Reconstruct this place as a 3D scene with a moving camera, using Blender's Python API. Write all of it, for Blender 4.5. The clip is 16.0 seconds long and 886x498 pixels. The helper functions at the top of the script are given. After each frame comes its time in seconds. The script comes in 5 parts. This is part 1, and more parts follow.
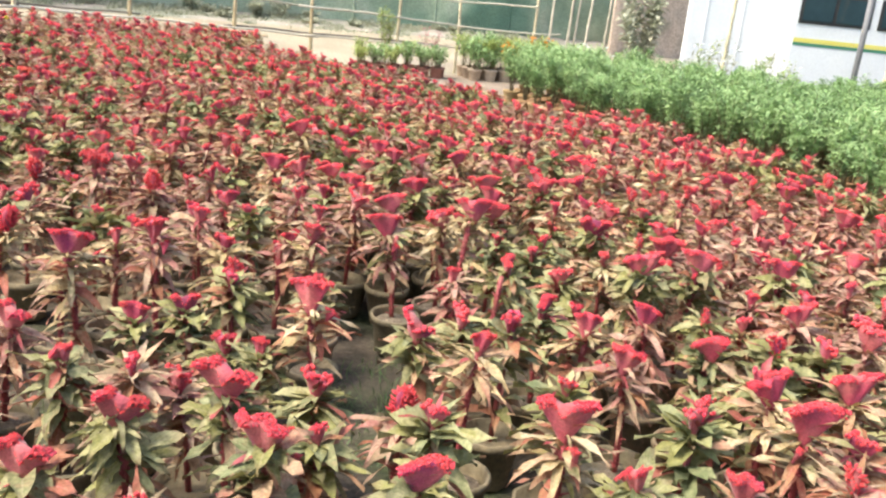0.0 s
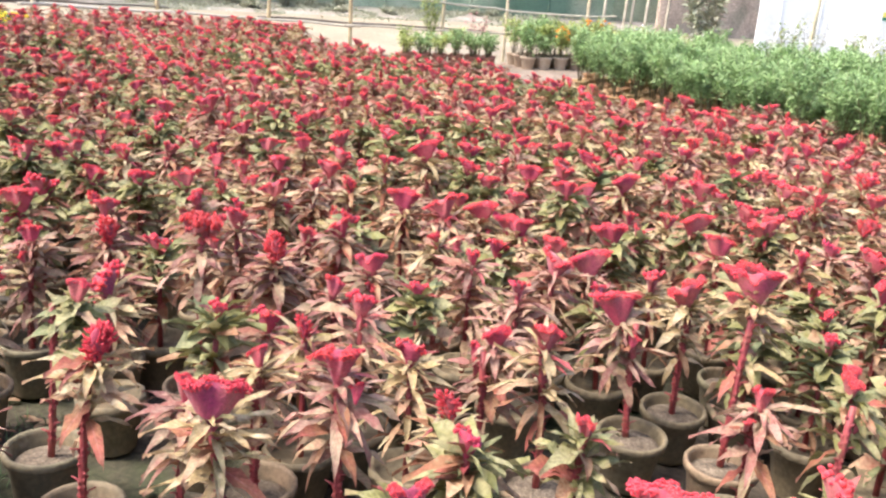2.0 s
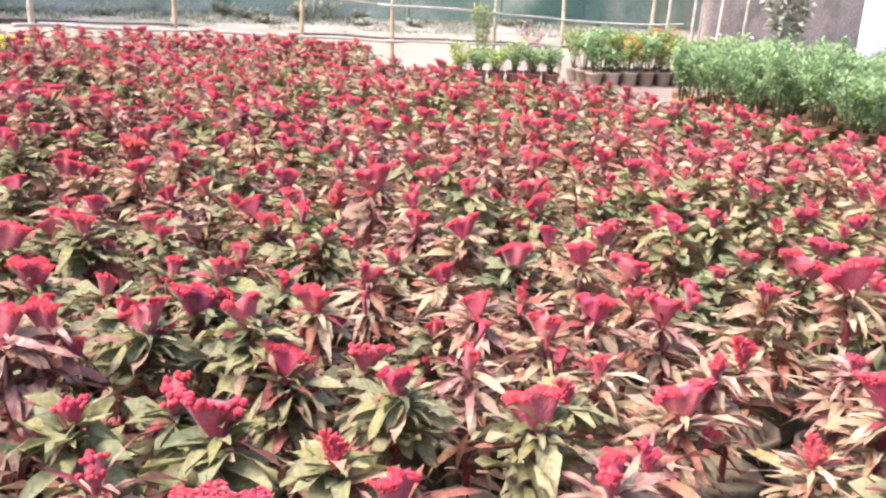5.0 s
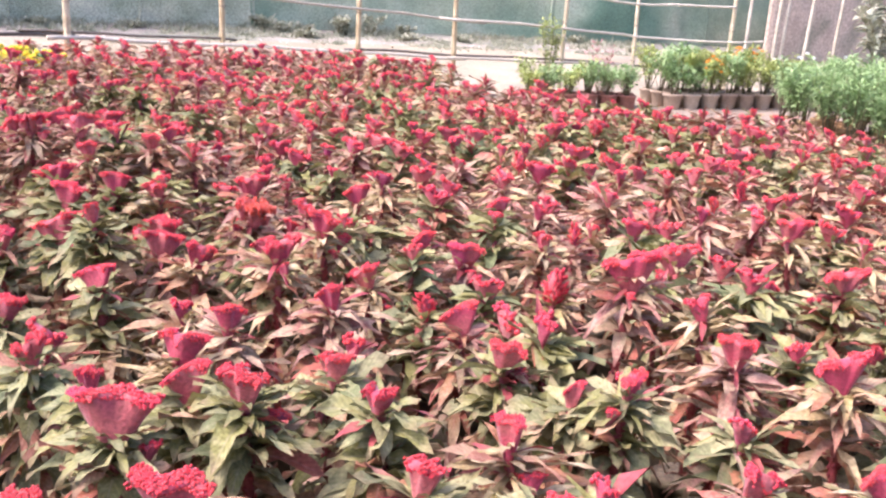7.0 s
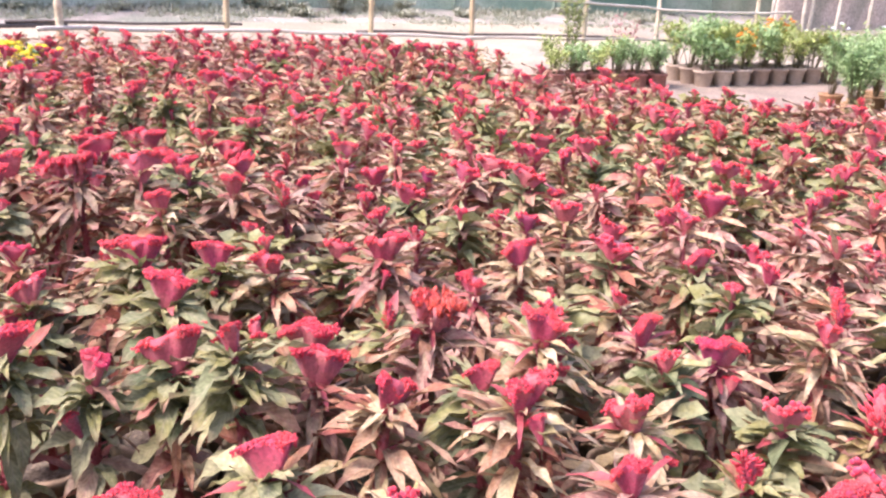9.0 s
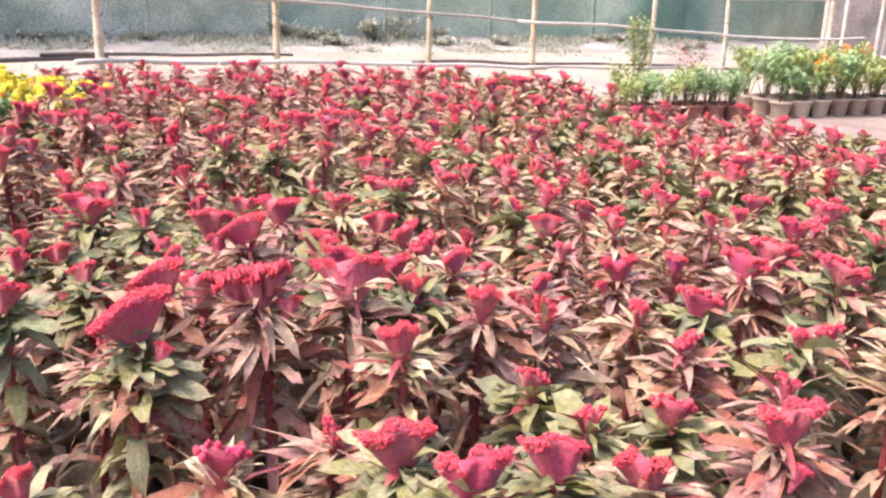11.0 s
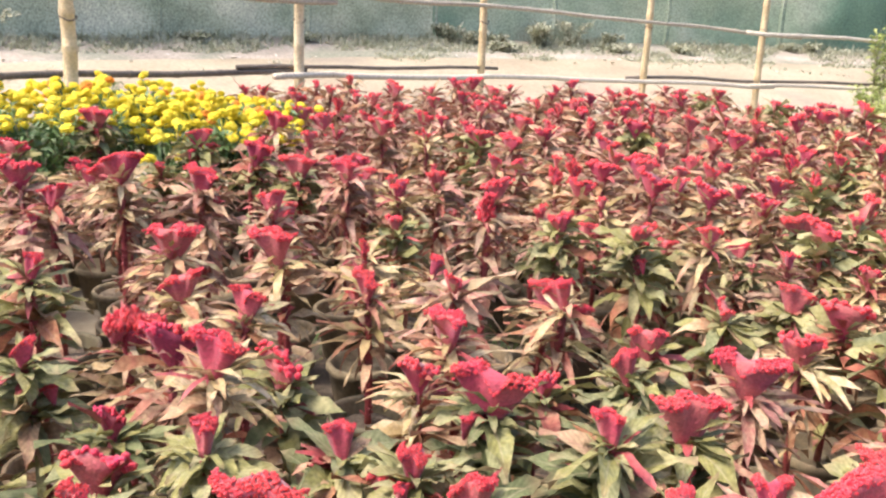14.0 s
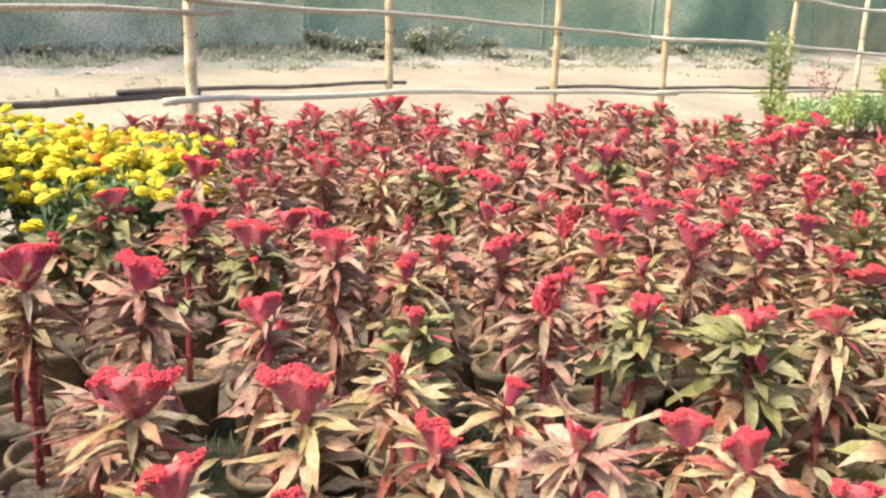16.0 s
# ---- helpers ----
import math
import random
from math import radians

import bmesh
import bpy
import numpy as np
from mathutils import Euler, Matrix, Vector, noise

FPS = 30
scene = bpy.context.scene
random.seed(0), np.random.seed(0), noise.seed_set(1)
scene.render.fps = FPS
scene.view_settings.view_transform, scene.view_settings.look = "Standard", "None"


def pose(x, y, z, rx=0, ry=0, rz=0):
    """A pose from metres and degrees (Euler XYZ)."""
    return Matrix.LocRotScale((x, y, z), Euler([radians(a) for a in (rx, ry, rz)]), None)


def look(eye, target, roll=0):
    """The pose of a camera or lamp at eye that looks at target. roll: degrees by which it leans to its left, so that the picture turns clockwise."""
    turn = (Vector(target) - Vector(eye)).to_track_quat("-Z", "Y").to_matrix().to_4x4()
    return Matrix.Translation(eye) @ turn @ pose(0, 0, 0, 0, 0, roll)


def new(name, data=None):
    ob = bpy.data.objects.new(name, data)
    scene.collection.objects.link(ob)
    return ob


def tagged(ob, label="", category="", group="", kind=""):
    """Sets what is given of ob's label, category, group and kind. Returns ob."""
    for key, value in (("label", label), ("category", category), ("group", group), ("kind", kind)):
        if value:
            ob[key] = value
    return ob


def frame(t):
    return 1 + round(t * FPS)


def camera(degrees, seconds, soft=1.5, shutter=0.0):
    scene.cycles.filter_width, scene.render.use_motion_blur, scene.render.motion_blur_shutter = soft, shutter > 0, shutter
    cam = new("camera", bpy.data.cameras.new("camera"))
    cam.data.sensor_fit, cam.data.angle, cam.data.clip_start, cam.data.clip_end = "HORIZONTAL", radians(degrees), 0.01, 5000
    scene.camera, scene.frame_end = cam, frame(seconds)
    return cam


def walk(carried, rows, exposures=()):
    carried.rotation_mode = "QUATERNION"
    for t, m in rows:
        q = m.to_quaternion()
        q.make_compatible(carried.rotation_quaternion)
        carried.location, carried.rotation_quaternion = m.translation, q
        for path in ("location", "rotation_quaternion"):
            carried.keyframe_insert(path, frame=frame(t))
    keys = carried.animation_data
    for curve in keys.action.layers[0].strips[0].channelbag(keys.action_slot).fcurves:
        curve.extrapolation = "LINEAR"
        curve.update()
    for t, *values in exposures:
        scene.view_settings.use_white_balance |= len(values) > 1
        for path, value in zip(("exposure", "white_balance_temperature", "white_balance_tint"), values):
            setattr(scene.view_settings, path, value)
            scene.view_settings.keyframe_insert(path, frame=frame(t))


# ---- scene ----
cam = camera(52.8, 16.0, soft=2.4)
PATH = [
    (0, (0.682, 0.843, 1.562), (0.535, 2.758, 1.005), 5.85),
    (0.5, (0.469, 1.146, 1.542), (0.298, 3.058, 0.979), 5.14),
    (1, (0.233, 1.415, 1.522), (0.065, 3.319, 0.932), 4.74),
    (1.5, (0.012, 1.693, 1.503), (-0.149, 3.595, 0.908), 4.58),
    (2, (-0.178, 1.968, 1.496), (-0.346, 3.870, 0.903), 4.20),
    (2.5, (-0.369, 2.240, 1.502), (-0.550, 4.141, 0.906), 3.55),
    (3, (-0.596, 2.506, 1.497), (-0.764, 4.409, 0.904), 3.27),
    (3.5, (-0.819, 2.788, 1.490), (-0.973, 4.693, 0.900), 3.08),
    (3.7, (-0.899, 2.903, 1.497), (-1.053, 4.806, 0.903), 2.92),
    (5.8, (-2.012, 4.304, 1.299), (-2.116, 6.226, 0.756), 3.14),
    (6, (-2.084, 4.405, 1.297), (-2.192, 6.329, 0.761), 3.12),
    (6.5, (-2.257, 4.676, 1.292), (-2.382, 6.602, 0.769), 3.42),
    (7, (-2.411, 4.907, 1.286), (-2.554, 6.827, 0.746), 3.38),
    (7.5, (-2.569, 5.111, 1.281), (-2.716, 7.021, 0.706), 3.19),
    (8, (-2.756, 5.284, 1.299), (-2.866, 7.188, 0.697), 2.93),
    (8.5, (-2.928, 5.460, 1.315), (-3.010, 7.366, 0.714), 2.57),
    (9, (-3.087, 5.666, 1.335), (-3.168, 7.572, 0.735), 2.26),
    (9.5, (-3.263, 5.885, 1.329), (-3.337, 7.795, 0.741), 2.17),
    (9.7, (-3.330, 5.973, 1.322), (-3.405, 7.885, 0.741), 2.00),
    (11.8, (-4.206, 6.937, 1.276), (-4.274, 8.862, 0.737), 1.98),
    (12, (-4.265, 7.020, 1.287), (-4.349, 8.942, 0.740), 1.96),
    (12.5, (-4.453, 7.187, 1.313), (-4.549, 9.102, 0.741), 2.85),
    (13, (-4.642, 7.320, 1.322), (-4.811, 9.227, 0.742), 3.53),
    (13.5, (-4.791, 7.517, 1.312), (-5.058, 9.415, 0.739), 2.99),
    (14, (-4.938, 7.705, 1.304), (-5.230, 9.603, 0.745), 2.70),
    (14.5, (-5.099, 7.906, 1.303), (-5.374, 9.809, 0.750), 2.49),
    (15, (-5.240, 8.088, 1.299), (-5.458, 10.001, 0.760), 2.20),
    (15.5, (-5.368, 8.272, 1.305), (-5.481, 10.195, 0.770), 2.01),
    (16, (-5.500, 8.415, 1.317), (-5.465, 10.340, 0.775), 2.33),
]
walk(cam, [(t, look(eye, target, roll)) for t, eye, target, roll in PATH],
     [(0, 1.36, 6500, 8), (1.5, 1.4, 6350, 13), (3.5, 1.52, 6050, 22), (7, 1.52, 5980, 29), (9.5, 1.55, 6020, 32), (12.5, 1.46, 6300, 26), (14.5, 1.35, 6620, 15), (16, 1.29, 6680, 12)])

# ---- world, sun, exposure ----
SUN_ELEVATION, SUN_AZIMUTH = 56.0, -112.0      # degrees; azimuth from +y towards +x
world = bpy.data.worlds.new("sky")
scene.world = world
world.use_nodes = True
wn, wl = world.node_tree.nodes, world.node_tree.links
sky = wn.new("ShaderNodeTexSky")
sky.sky_type = "NISHITA"
sky.sun_disc = False
sky.sun_elevation, sky.sun_rotation = radians(SUN_ELEVATION), radians(SUN_AZIMUTH)
sky.dust_density = 4.0
wl.new(sky.outputs[0], wn["Background"].inputs[0])
wn["Background"].inputs[1].default_value = 0.15
sun = new("sun", bpy.data.lights.new("sun", "SUN"))
sun.data.energy, sun.data.angle, sun.data.color = 2.3, radians(22), (1.0, 0.93, 0.83)
sun_way = Vector((math.sin(radians(SUN_AZIMUTH)) * math.cos(radians(SUN_ELEVATION)),
                  math.cos(radians(SUN_AZIMUTH)) * math.cos(radians(SUN_ELEVATION)), math.sin(radians(SUN_ELEVATION))))
sun.matrix_world = look(sun_way * 40, (0, 0, 0))


# ---- materials ----
def surface(name, colours, rough=0.8, scale=6.0, fine=70.0, contrast=0.35, bump=0.3, pick="noise", metal=0.0, translucent=0.0,
            sheen=0.0, patch=None, patch_scale=1.2, patch_edge=(0.5, 0.62), specular=0.5,
            rib=(0.3, 0.34, 0.16), tipped=(0.24, 0.2, 0.09)):
    """A node material: a ramp of colours chosen by noise, by island, by object or by plant; fine grain in value and relief."""
    m = bpy.data.materials.new(name)
    m.use_nodes = True
    n, l = m.node_tree.nodes, m.node_tree.links
    b = n["Principled BSDF"]
    b.inputs["Roughness"].default_value, b.inputs["Metallic"].default_value = rough, metal
    b.inputs["Specular IOR Level"].default_value = specular
    if sheen:
        b.inputs["Sheen Weight"].default_value = sheen
    geo = n.new("ShaderNodeNewGeometry")
    where = geo.outputs["Position"]

    def grain(size, detail=4.0):
        t = n.new("ShaderNodeTexNoise")
        t.inputs["Scale"].default_value, t.inputs["Detail"].default_value = size, detail
        l.new(where, t.inputs["Vector"])
        return t.outputs["Fac"]

    def spread(x, lo, hi, to_lo=0.0, to_hi=1.0):
        r = n.new("ShaderNodeMapRange")
        for k, v in zip(("From Min", "From Max", "To Min", "To Max"), (lo, hi, to_lo, to_hi)):
            r.inputs[k].default_value = v
        l.new(x, r.inputs["Value"])
        return r.outputs["Result"]

    def mixed(a, b_, f):
        r = n.new("ShaderNodeMath")
        r.operation = "MULTIPLY_ADD"
        s = n.new("ShaderNodeMath")
        s.operation = "SUBTRACT"
        l.new(b_, s.inputs[0]), l.new(a, s.inputs[1])
        l.new(s.outputs[0], r.inputs[0])
        r.inputs[1].default_value = f
        l.new(a, r.inputs[2])
        return r.outputs[0]

    big = spread(grain(scale), 0.28, 0.72)
    if pick == "noise":
        choice = big
    elif pick == "object":
        choice = mixed(n.new("ShaderNodeObjectInfo").outputs["Random"], big, 0.25)
    else:                                  # leaves: partly one by one, partly plant by plant
        per_plant = spread(grain(3.0, 1.0), 0.34, 0.66)
        mine = n.new("ShaderNodeMath")
        mine.operation = "ADD"
        l.new(geo.outputs["Random Per Island"], mine.inputs[0])
        l.new(n.new("ShaderNodeObjectInfo").outputs["Random"], mine.inputs[1])
        part_of = n.new("ShaderNodeMath")
        part_of.operation = "FRACT"
        l.new(mine.outputs[0], part_of.inputs[0])
        choice = mixed(mixed(part_of.outputs[0], per_plant, 0.5), big, 0.18)
    ramp = n.new("ShaderNodeValToRGB")
    while len(ramp.color_ramp.elements) < len(colours):
        ramp.color_ramp.elements.new(0.5)
    for k, (e, c) in enumerate(zip(ramp.color_ramp.elements, colours)):
        e.position, e.color = k / max(1, len(colours) - 1), (*c, 1)
    l.new(choice, ramp.inputs[0])
    colour = ramp.outputs[0]
    if patch:
        over = n.new("ShaderNodeMix")
        over.data_type = "RGBA"
        l.new(spread(grain(patch_scale, 5.0), *patch_edge), over.inputs["Factor"])
        l.new(colour, over.inputs["A"])
        over.inputs["B"].default_value = (*patch, 1)
        colour = over.outputs["Result"]
    if pick == "island":                       # pale midrib, browned tip, faint side veins
        axes = n.new("ShaderNodeSeparateXYZ")
        l.new(n.new("ShaderNodeTexCoord").outputs["UV"], axes.inputs[0])
        off = n.new("ShaderNodeMath")
        off.operation = "SUBTRACT"
        l.new(axes.outputs[0], off.inputs[0])
        off.inputs[1].default_value = 0.5
        side = n.new("ShaderNodeMath")
        side.operation = "ABSOLUTE"
        l.new(off.outputs[0], side.inputs[0])
        wave_in = n.new("ShaderNodeMath")
        wave_in.operation = "MULTIPLY_ADD"
        l.new(axes.outputs[1], wave_in.inputs[0])
        wave_in.inputs[1].default_value = -55
        slant = n.new("ShaderNodeMath")
        slant.operation = "MULTIPLY"
        l.new(side.outputs[0], slant.inputs[0])
        slant.inputs[1].default_value = 26
        l.new(slant.outputs[0], wave_in.inputs[2])
        vein = n.new("ShaderNodeMath")
        vein.operation = "SINE"
        l.new(wave_in.outputs[0], vein.inputs[0])
        veined = n.new("ShaderNodeHueSaturation")
        l.new(colour, veined.inputs["Color"])
        l.new(spread(vein.outputs[0], -1, 1, 0.86, 1.1), veined.inputs["Value"])
        colour = veined.outputs[0]
        for mask, tint in ((spread(side.outputs[0], 0.07, 0.0, 0, 0.5), rib), (spread(axes.outputs[1], 0.72, 1.0, 0, 0.75), tipped)):
            over = n.new("ShaderNodeMix")
            over.data_type = "RGBA"
            l.new(mask, over.inputs["Factor"])
            l.new(colour, over.inputs["A"])
            over.inputs["B"].default_value = (*tint, 1)
            colour = over.outputs["Result"]
    small = grain(fine, 5.0)
    tone = n.new("ShaderNodeHueSaturation")
    l.new(colour, tone.inputs["Color"])
    l.new(spread(small, 0.3, 0.7, 1 - contrast, 1 + contrast), tone.inputs["Value"])
    l.new(tone.outputs[0], b.inputs["Base Color"])
    if bump:
        relief = n.new("ShaderNodeBump")
        relief.inputs["Strength"].default_value, relief.inputs["Distance"].default_value = bump, 0.01
        l.new(small, relief.inputs["Height"])
        l.new(relief.outputs[0], b.inputs["Normal"])
    if translucent:
        t, mix = n.new("ShaderNodeBsdfTranslucent"), n.new("ShaderNodeMixShader")
        l.new(tone.outputs[0], t.inputs[0])
        mix.inputs[0].default_value = translucent
        l.new(b.outputs[0], mix.inputs[1]), l.new(t.outputs[0], mix.inputs[2])
        l.new(mix.outputs[0], n["Material Output"].inputs[0])
    return m


BANK = surface("dusty_bank", [(0.238, 0.205, 0.167), (0.324, 0.286, 0.232), (0.4, 0.356, 0.297)], 0.95, 1.5, 25, 0.3, 0.7,
               patch=(0.21, 0.215, 0.16), patch_scale=1.1, patch_edge=(0.45, 0.6))
SOIL = surface("bed_soil", [(0.05, 0.038, 0.026), (0.09, 0.071, 0.049), (0.144, 0.115, 0.08)], 0.95, 3, 45, 0.4, 0.8,
               patch=(0.045, 0.055, 0.022), patch_scale=1.6)
DIRT = surface("pale_dirt", [(0.249, 0.207, 0.141), (0.32, 0.273, 0.188), (0.367, 0.32, 0.226)], 0.95, 0.9, 22, 0.18, 0.5,
               patch=(0.22, 0.185, 0.145), patch_scale=0.7, patch_edge=(0.55, 0.75))
POT_SOIL = surface("pot_soil", [(0.09, 0.068, 0.045), (0.16, 0.125, 0.085), (0.25, 0.2, 0.14)], 0.95, 30, 120, 0.45, 0.9)
POT = surface("fired_clay", [(0.12, 0.1, 0.06), (0.22, 0.175, 0.1), (0.26, 0.18, 0.11), (0.15, 0.135, 0.08), (0.3, 0.235, 0.14)],
              0.8, 9, 60, 0.25, 0.25, pick="object", patch=(0.24, 0.2, 0.13), patch_scale=14, patch_edge=(0.6, 0.78))
PATH_DIRT = surface("tan_path_dirt", [(0.17, 0.13, 0.095), (0.24, 0.185, 0.135), (0.29, 0.23, 0.175)], 0.95, 1.6, 30, 0.25, 0.6,
                    patch=(0.2, 0.17, 0.12), patch_scale=2.2, patch_edge=(0.5, 0.7))
TERRACOTTA = surface("terracotta", [(0.34, 0.17, 0.09), (0.46, 0.29, 0.14), (0.5, 0.36, 0.17)], 0.85, 10, 60, 0.2, 0.25, pick="object")
PALE_CLAY = surface("pale_clay", [(0.28, 0.2, 0.14), (0.42, 0.33, 0.24), (0.5, 0.42, 0.32)], 0.85, 9, 60, 0.2, 0.25, pick="object")
RED_CLAY = surface("red_clay", [(0.22, 0.09, 0.065), (0.32, 0.14, 0.1)], 0.85, 8, 50, 0.25, 0.3)
STEM = surface("crimson_stem", [(0.17, 0.03, 0.035), (0.3, 0.05, 0.052), (0.24, 0.09, 0.06)], 0.6, 25, 120, 0.3, 0.2)
SAGE_LEAF = surface("sage_celosia_leaf", [(0.095, 0.113, 0.053), (0.153, 0.177, 0.081), (0.28, 0.284, 0.147), (0.236, 0.226, 0.076), (0.38, 0.351, 0.182), (0.191, 0.198, 0.093), (0.317, 0.204, 0.121)],
                    0.62, 45, 110, 0.22, 0.35, pick="island", specular=0.18, translucent=0.2, rib=(0.38, 0.34, 0.22), tipped=(0.25, 0.17, 0.1))
TAN_LEAF = surface("tan_celosia_leaf", [(0.275, 0.138, 0.087), (0.293, 0.24, 0.087), (0.491, 0.391, 0.227), (0.383, 0.283, 0.131), (0.56, 0.459, 0.294), (0.254, 0.234, 0.102), (0.225, 0.167, 0.09)],
                   0.62, 45, 110, 0.22, 0.35, pick="island", specular=0.18, translucent=0.2, rib=(0.45, 0.3, 0.2), tipped=(0.27, 0.14, 0.085))
MAUVE_LEAF = surface("mauve_celosia_leaf", [(0.269, 0.077, 0.076), (0.384, 0.202, 0.154), (0.481, 0.33, 0.241), (0.317, 0.13, 0.106), (0.453, 0.33, 0.22), (0.289, 0.225, 0.126), (0.432, 0.244, 0.19), (0.221, 0.102, 0.085)],
                     0.62, 45, 110, 0.22, 0.35, pick="island", specular=0.18, translucent=0.2, rib=(0.45, 0.18, 0.16), tipped=(0.22, 0.1, 0.08))
DRY_LEAF = surface("withered_leaf", [(0.232, 0.052, 0.044), (0.369, 0.17, 0.115), (0.484, 0.347, 0.213), (0.32, 0.159, 0.082), (0.359, 0.104, 0.078), (0.456, 0.281, 0.194)], 0.62, 45, 110, 0.24, 0.4, pick="island", specular=0.18, translucent=0.2, rib=(0.45, 0.22, 0.19), tipped=(0.24, 0.11, 0.08))
CREST = surface("crimson_crest", [(0.72, 0.022, 0.05), (0.86, 0.04, 0.075), (0.88, 0.06, 0.06), (0.78, 0.032, 0.13)], 0.75, 6, 220, 0.35, 1.0,
                pick="noise", sheen=0.3, specular=0.25, translucent=0.2)
ORANGE_CREST = surface("orange_red_crest", [(0.75, 0.05, 0.02), (0.85, 0.09, 0.04), (0.8, 0.03, 0.04)], 0.75, 12, 220, 0.35, 1.0,
                       sheen=0.3, specular=0.25, translucent=0.12)
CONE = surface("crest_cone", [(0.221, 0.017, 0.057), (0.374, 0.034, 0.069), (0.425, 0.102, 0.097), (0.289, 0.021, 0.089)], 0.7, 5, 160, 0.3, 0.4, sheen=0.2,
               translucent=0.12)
GREEN = surface("fresh_green_leaf", [(0.09, 0.168, 0.066), (0.228, 0.36, 0.138), (0.36, 0.516, 0.216), (0.48, 0.612, 0.3)], 0.5, 20, 80, 0.2, 0.2,
                pick="island", translucent=0.3)
DEEP_GREEN = surface("deep_green_leaf", [(0.05, 0.1, 0.035), (0.105, 0.19, 0.06), (0.18, 0.27, 0.085)], 0.5, 20, 80, 0.2, 0.2,
                     pick="island", translucent=0.25)
LIME = surface("yellow_green_leaf", [(0.19, 0.25, 0.07), (0.35, 0.43, 0.12), (0.52, 0.53, 0.18)], 0.5, 20, 80, 0.2, 0.2, pick="island", translucent=0.3)
SCRUB = surface("scrub_leaf", [(0.269, 0.302, 0.213), (0.381, 0.403, 0.291), (0.482, 0.482, 0.358), (0.56, 0.538, 0.414)], 0.7, 8, 60, 0.25, 0.2,
                pick="island", translucent=0.35)
TWIG = surface("green_brown_stem", [(0.12, 0.1, 0.05), (0.2, 0.17, 0.09)], 0.75, 20, 90, 0.25, 0.2)
YELLOW = surface("yellow_petal", [(0.78, 0.6, 0.015), (0.86, 0.7, 0.03), (0.88, 0.76, 0.07)], 0.7, 20, 160, 0.3, 0.9, pick="object", translucent=0.15)
ORANGE = surface("orange_petal", [(0.75, 0.22, 0.01), (0.85, 0.36, 0.03)], 0.7, 20, 160, 0.3, 0.9, translucent=0.15)
PINK = surface("dusty_pink_petal", [(0.42, 0.16, 0.17), (0.5, 0.24, 0.24)], 0.7, 20, 90, 0.3, 0.3, translucent=0.2)
BAMBOO = surface("dry_bamboo", [(0.42, 0.32, 0.17), (0.56, 0.46, 0.28), (0.62, 0.54, 0.37)], 0.55, 5, 60, 0.22, 0.25, pick="object")
GREY_BAMBOO = surface("weathered_bamboo", [(0.32, 0.28, 0.21), (0.46, 0.41, 0.31), (0.57, 0.52, 0.41)], 0.7, 5, 70, 0.28, 0.35, pick="object")
DARK_BAMBOO = surface("dark_bamboo", [(0.09, 0.075, 0.06), (0.17, 0.14, 0.11)], 0.75, 6, 70, 0.3, 0.35)
NET = surface("green_shade_net", [(0.188, 0.267, 0.178), (0.327, 0.396, 0.277), (0.495, 0.515, 0.386)], 0.9, 0.9, 40, 0.35, 0.6,
              patch=(0.12, 0.21, 0.14), patch_scale=0.4, patch_edge=(0.48, 0.68))
FADED_NET = surface("faded_dusty_net", [(0.27, 0.31, 0.21), (0.42, 0.45, 0.32), (0.57, 0.57, 0.43)], 0.9, 1.6, 40, 0.4, 0.6,
                    patch=(0.2, 0.26, 0.17), patch_scale=0.9, patch_edge=(0.48, 0.66))
MUD_WALL = surface("mud_wall", [(0.33, 0.26, 0.2), (0.5, 0.4, 0.31), (0.41, 0.34, 0.27)], 0.9, 1.4, 20, 0.3, 0.8, patch=(0.27, 0.25, 0.18), patch_scale=1.3, patch_edge=(0.5, 0.7))
WHITE = surface("white_paint", [(0.74, 0.76, 0.76), (0.82, 0.83, 0.82)], 0.45, 1.5, 30, 0.05, 0.05, patch=(0.66, 0.67, 0.66), patch_scale=2.0,
                patch_edge=(0.55, 0.8))
STRIPE_YELLOW = surface("yellow_stripe", [(0.7, 0.62, 0.12), (0.74, 0.66, 0.18)], 0.4, 3, 40, 0.06, 0.0)
STRIPE_GREEN = surface("green_stripe", [(0.05, 0.2, 0.12), (0.06, 0.24, 0.15)], 0.4, 3, 40, 0.06, 0.0)
RUBBER = surface("black_rubber", [(0.02, 0.02, 0.02), (0.04, 0.04, 0.04)], 0.8, 8, 60, 0.2, 0.2)
GLASS = surface("dark_window_glass", [(0.02, 0.045, 0.055), (0.035, 0.07, 0.085)], 0.08, 1, 10, 0.1, 0.0)
STEEL = surface("painted_steel", [(0.12, 0.12, 0.12), (0.2, 0.2, 0.2)], 0.5, 6, 60, 0.2, 0.1)
LITTER = surface("litter", [(0.7, 0.68, 0.62), (0.5, 0.42, 0.3), (0.75, 0.75, 0.75)], 0.7, 10, 60, 0.15, 0.2, pick="island")


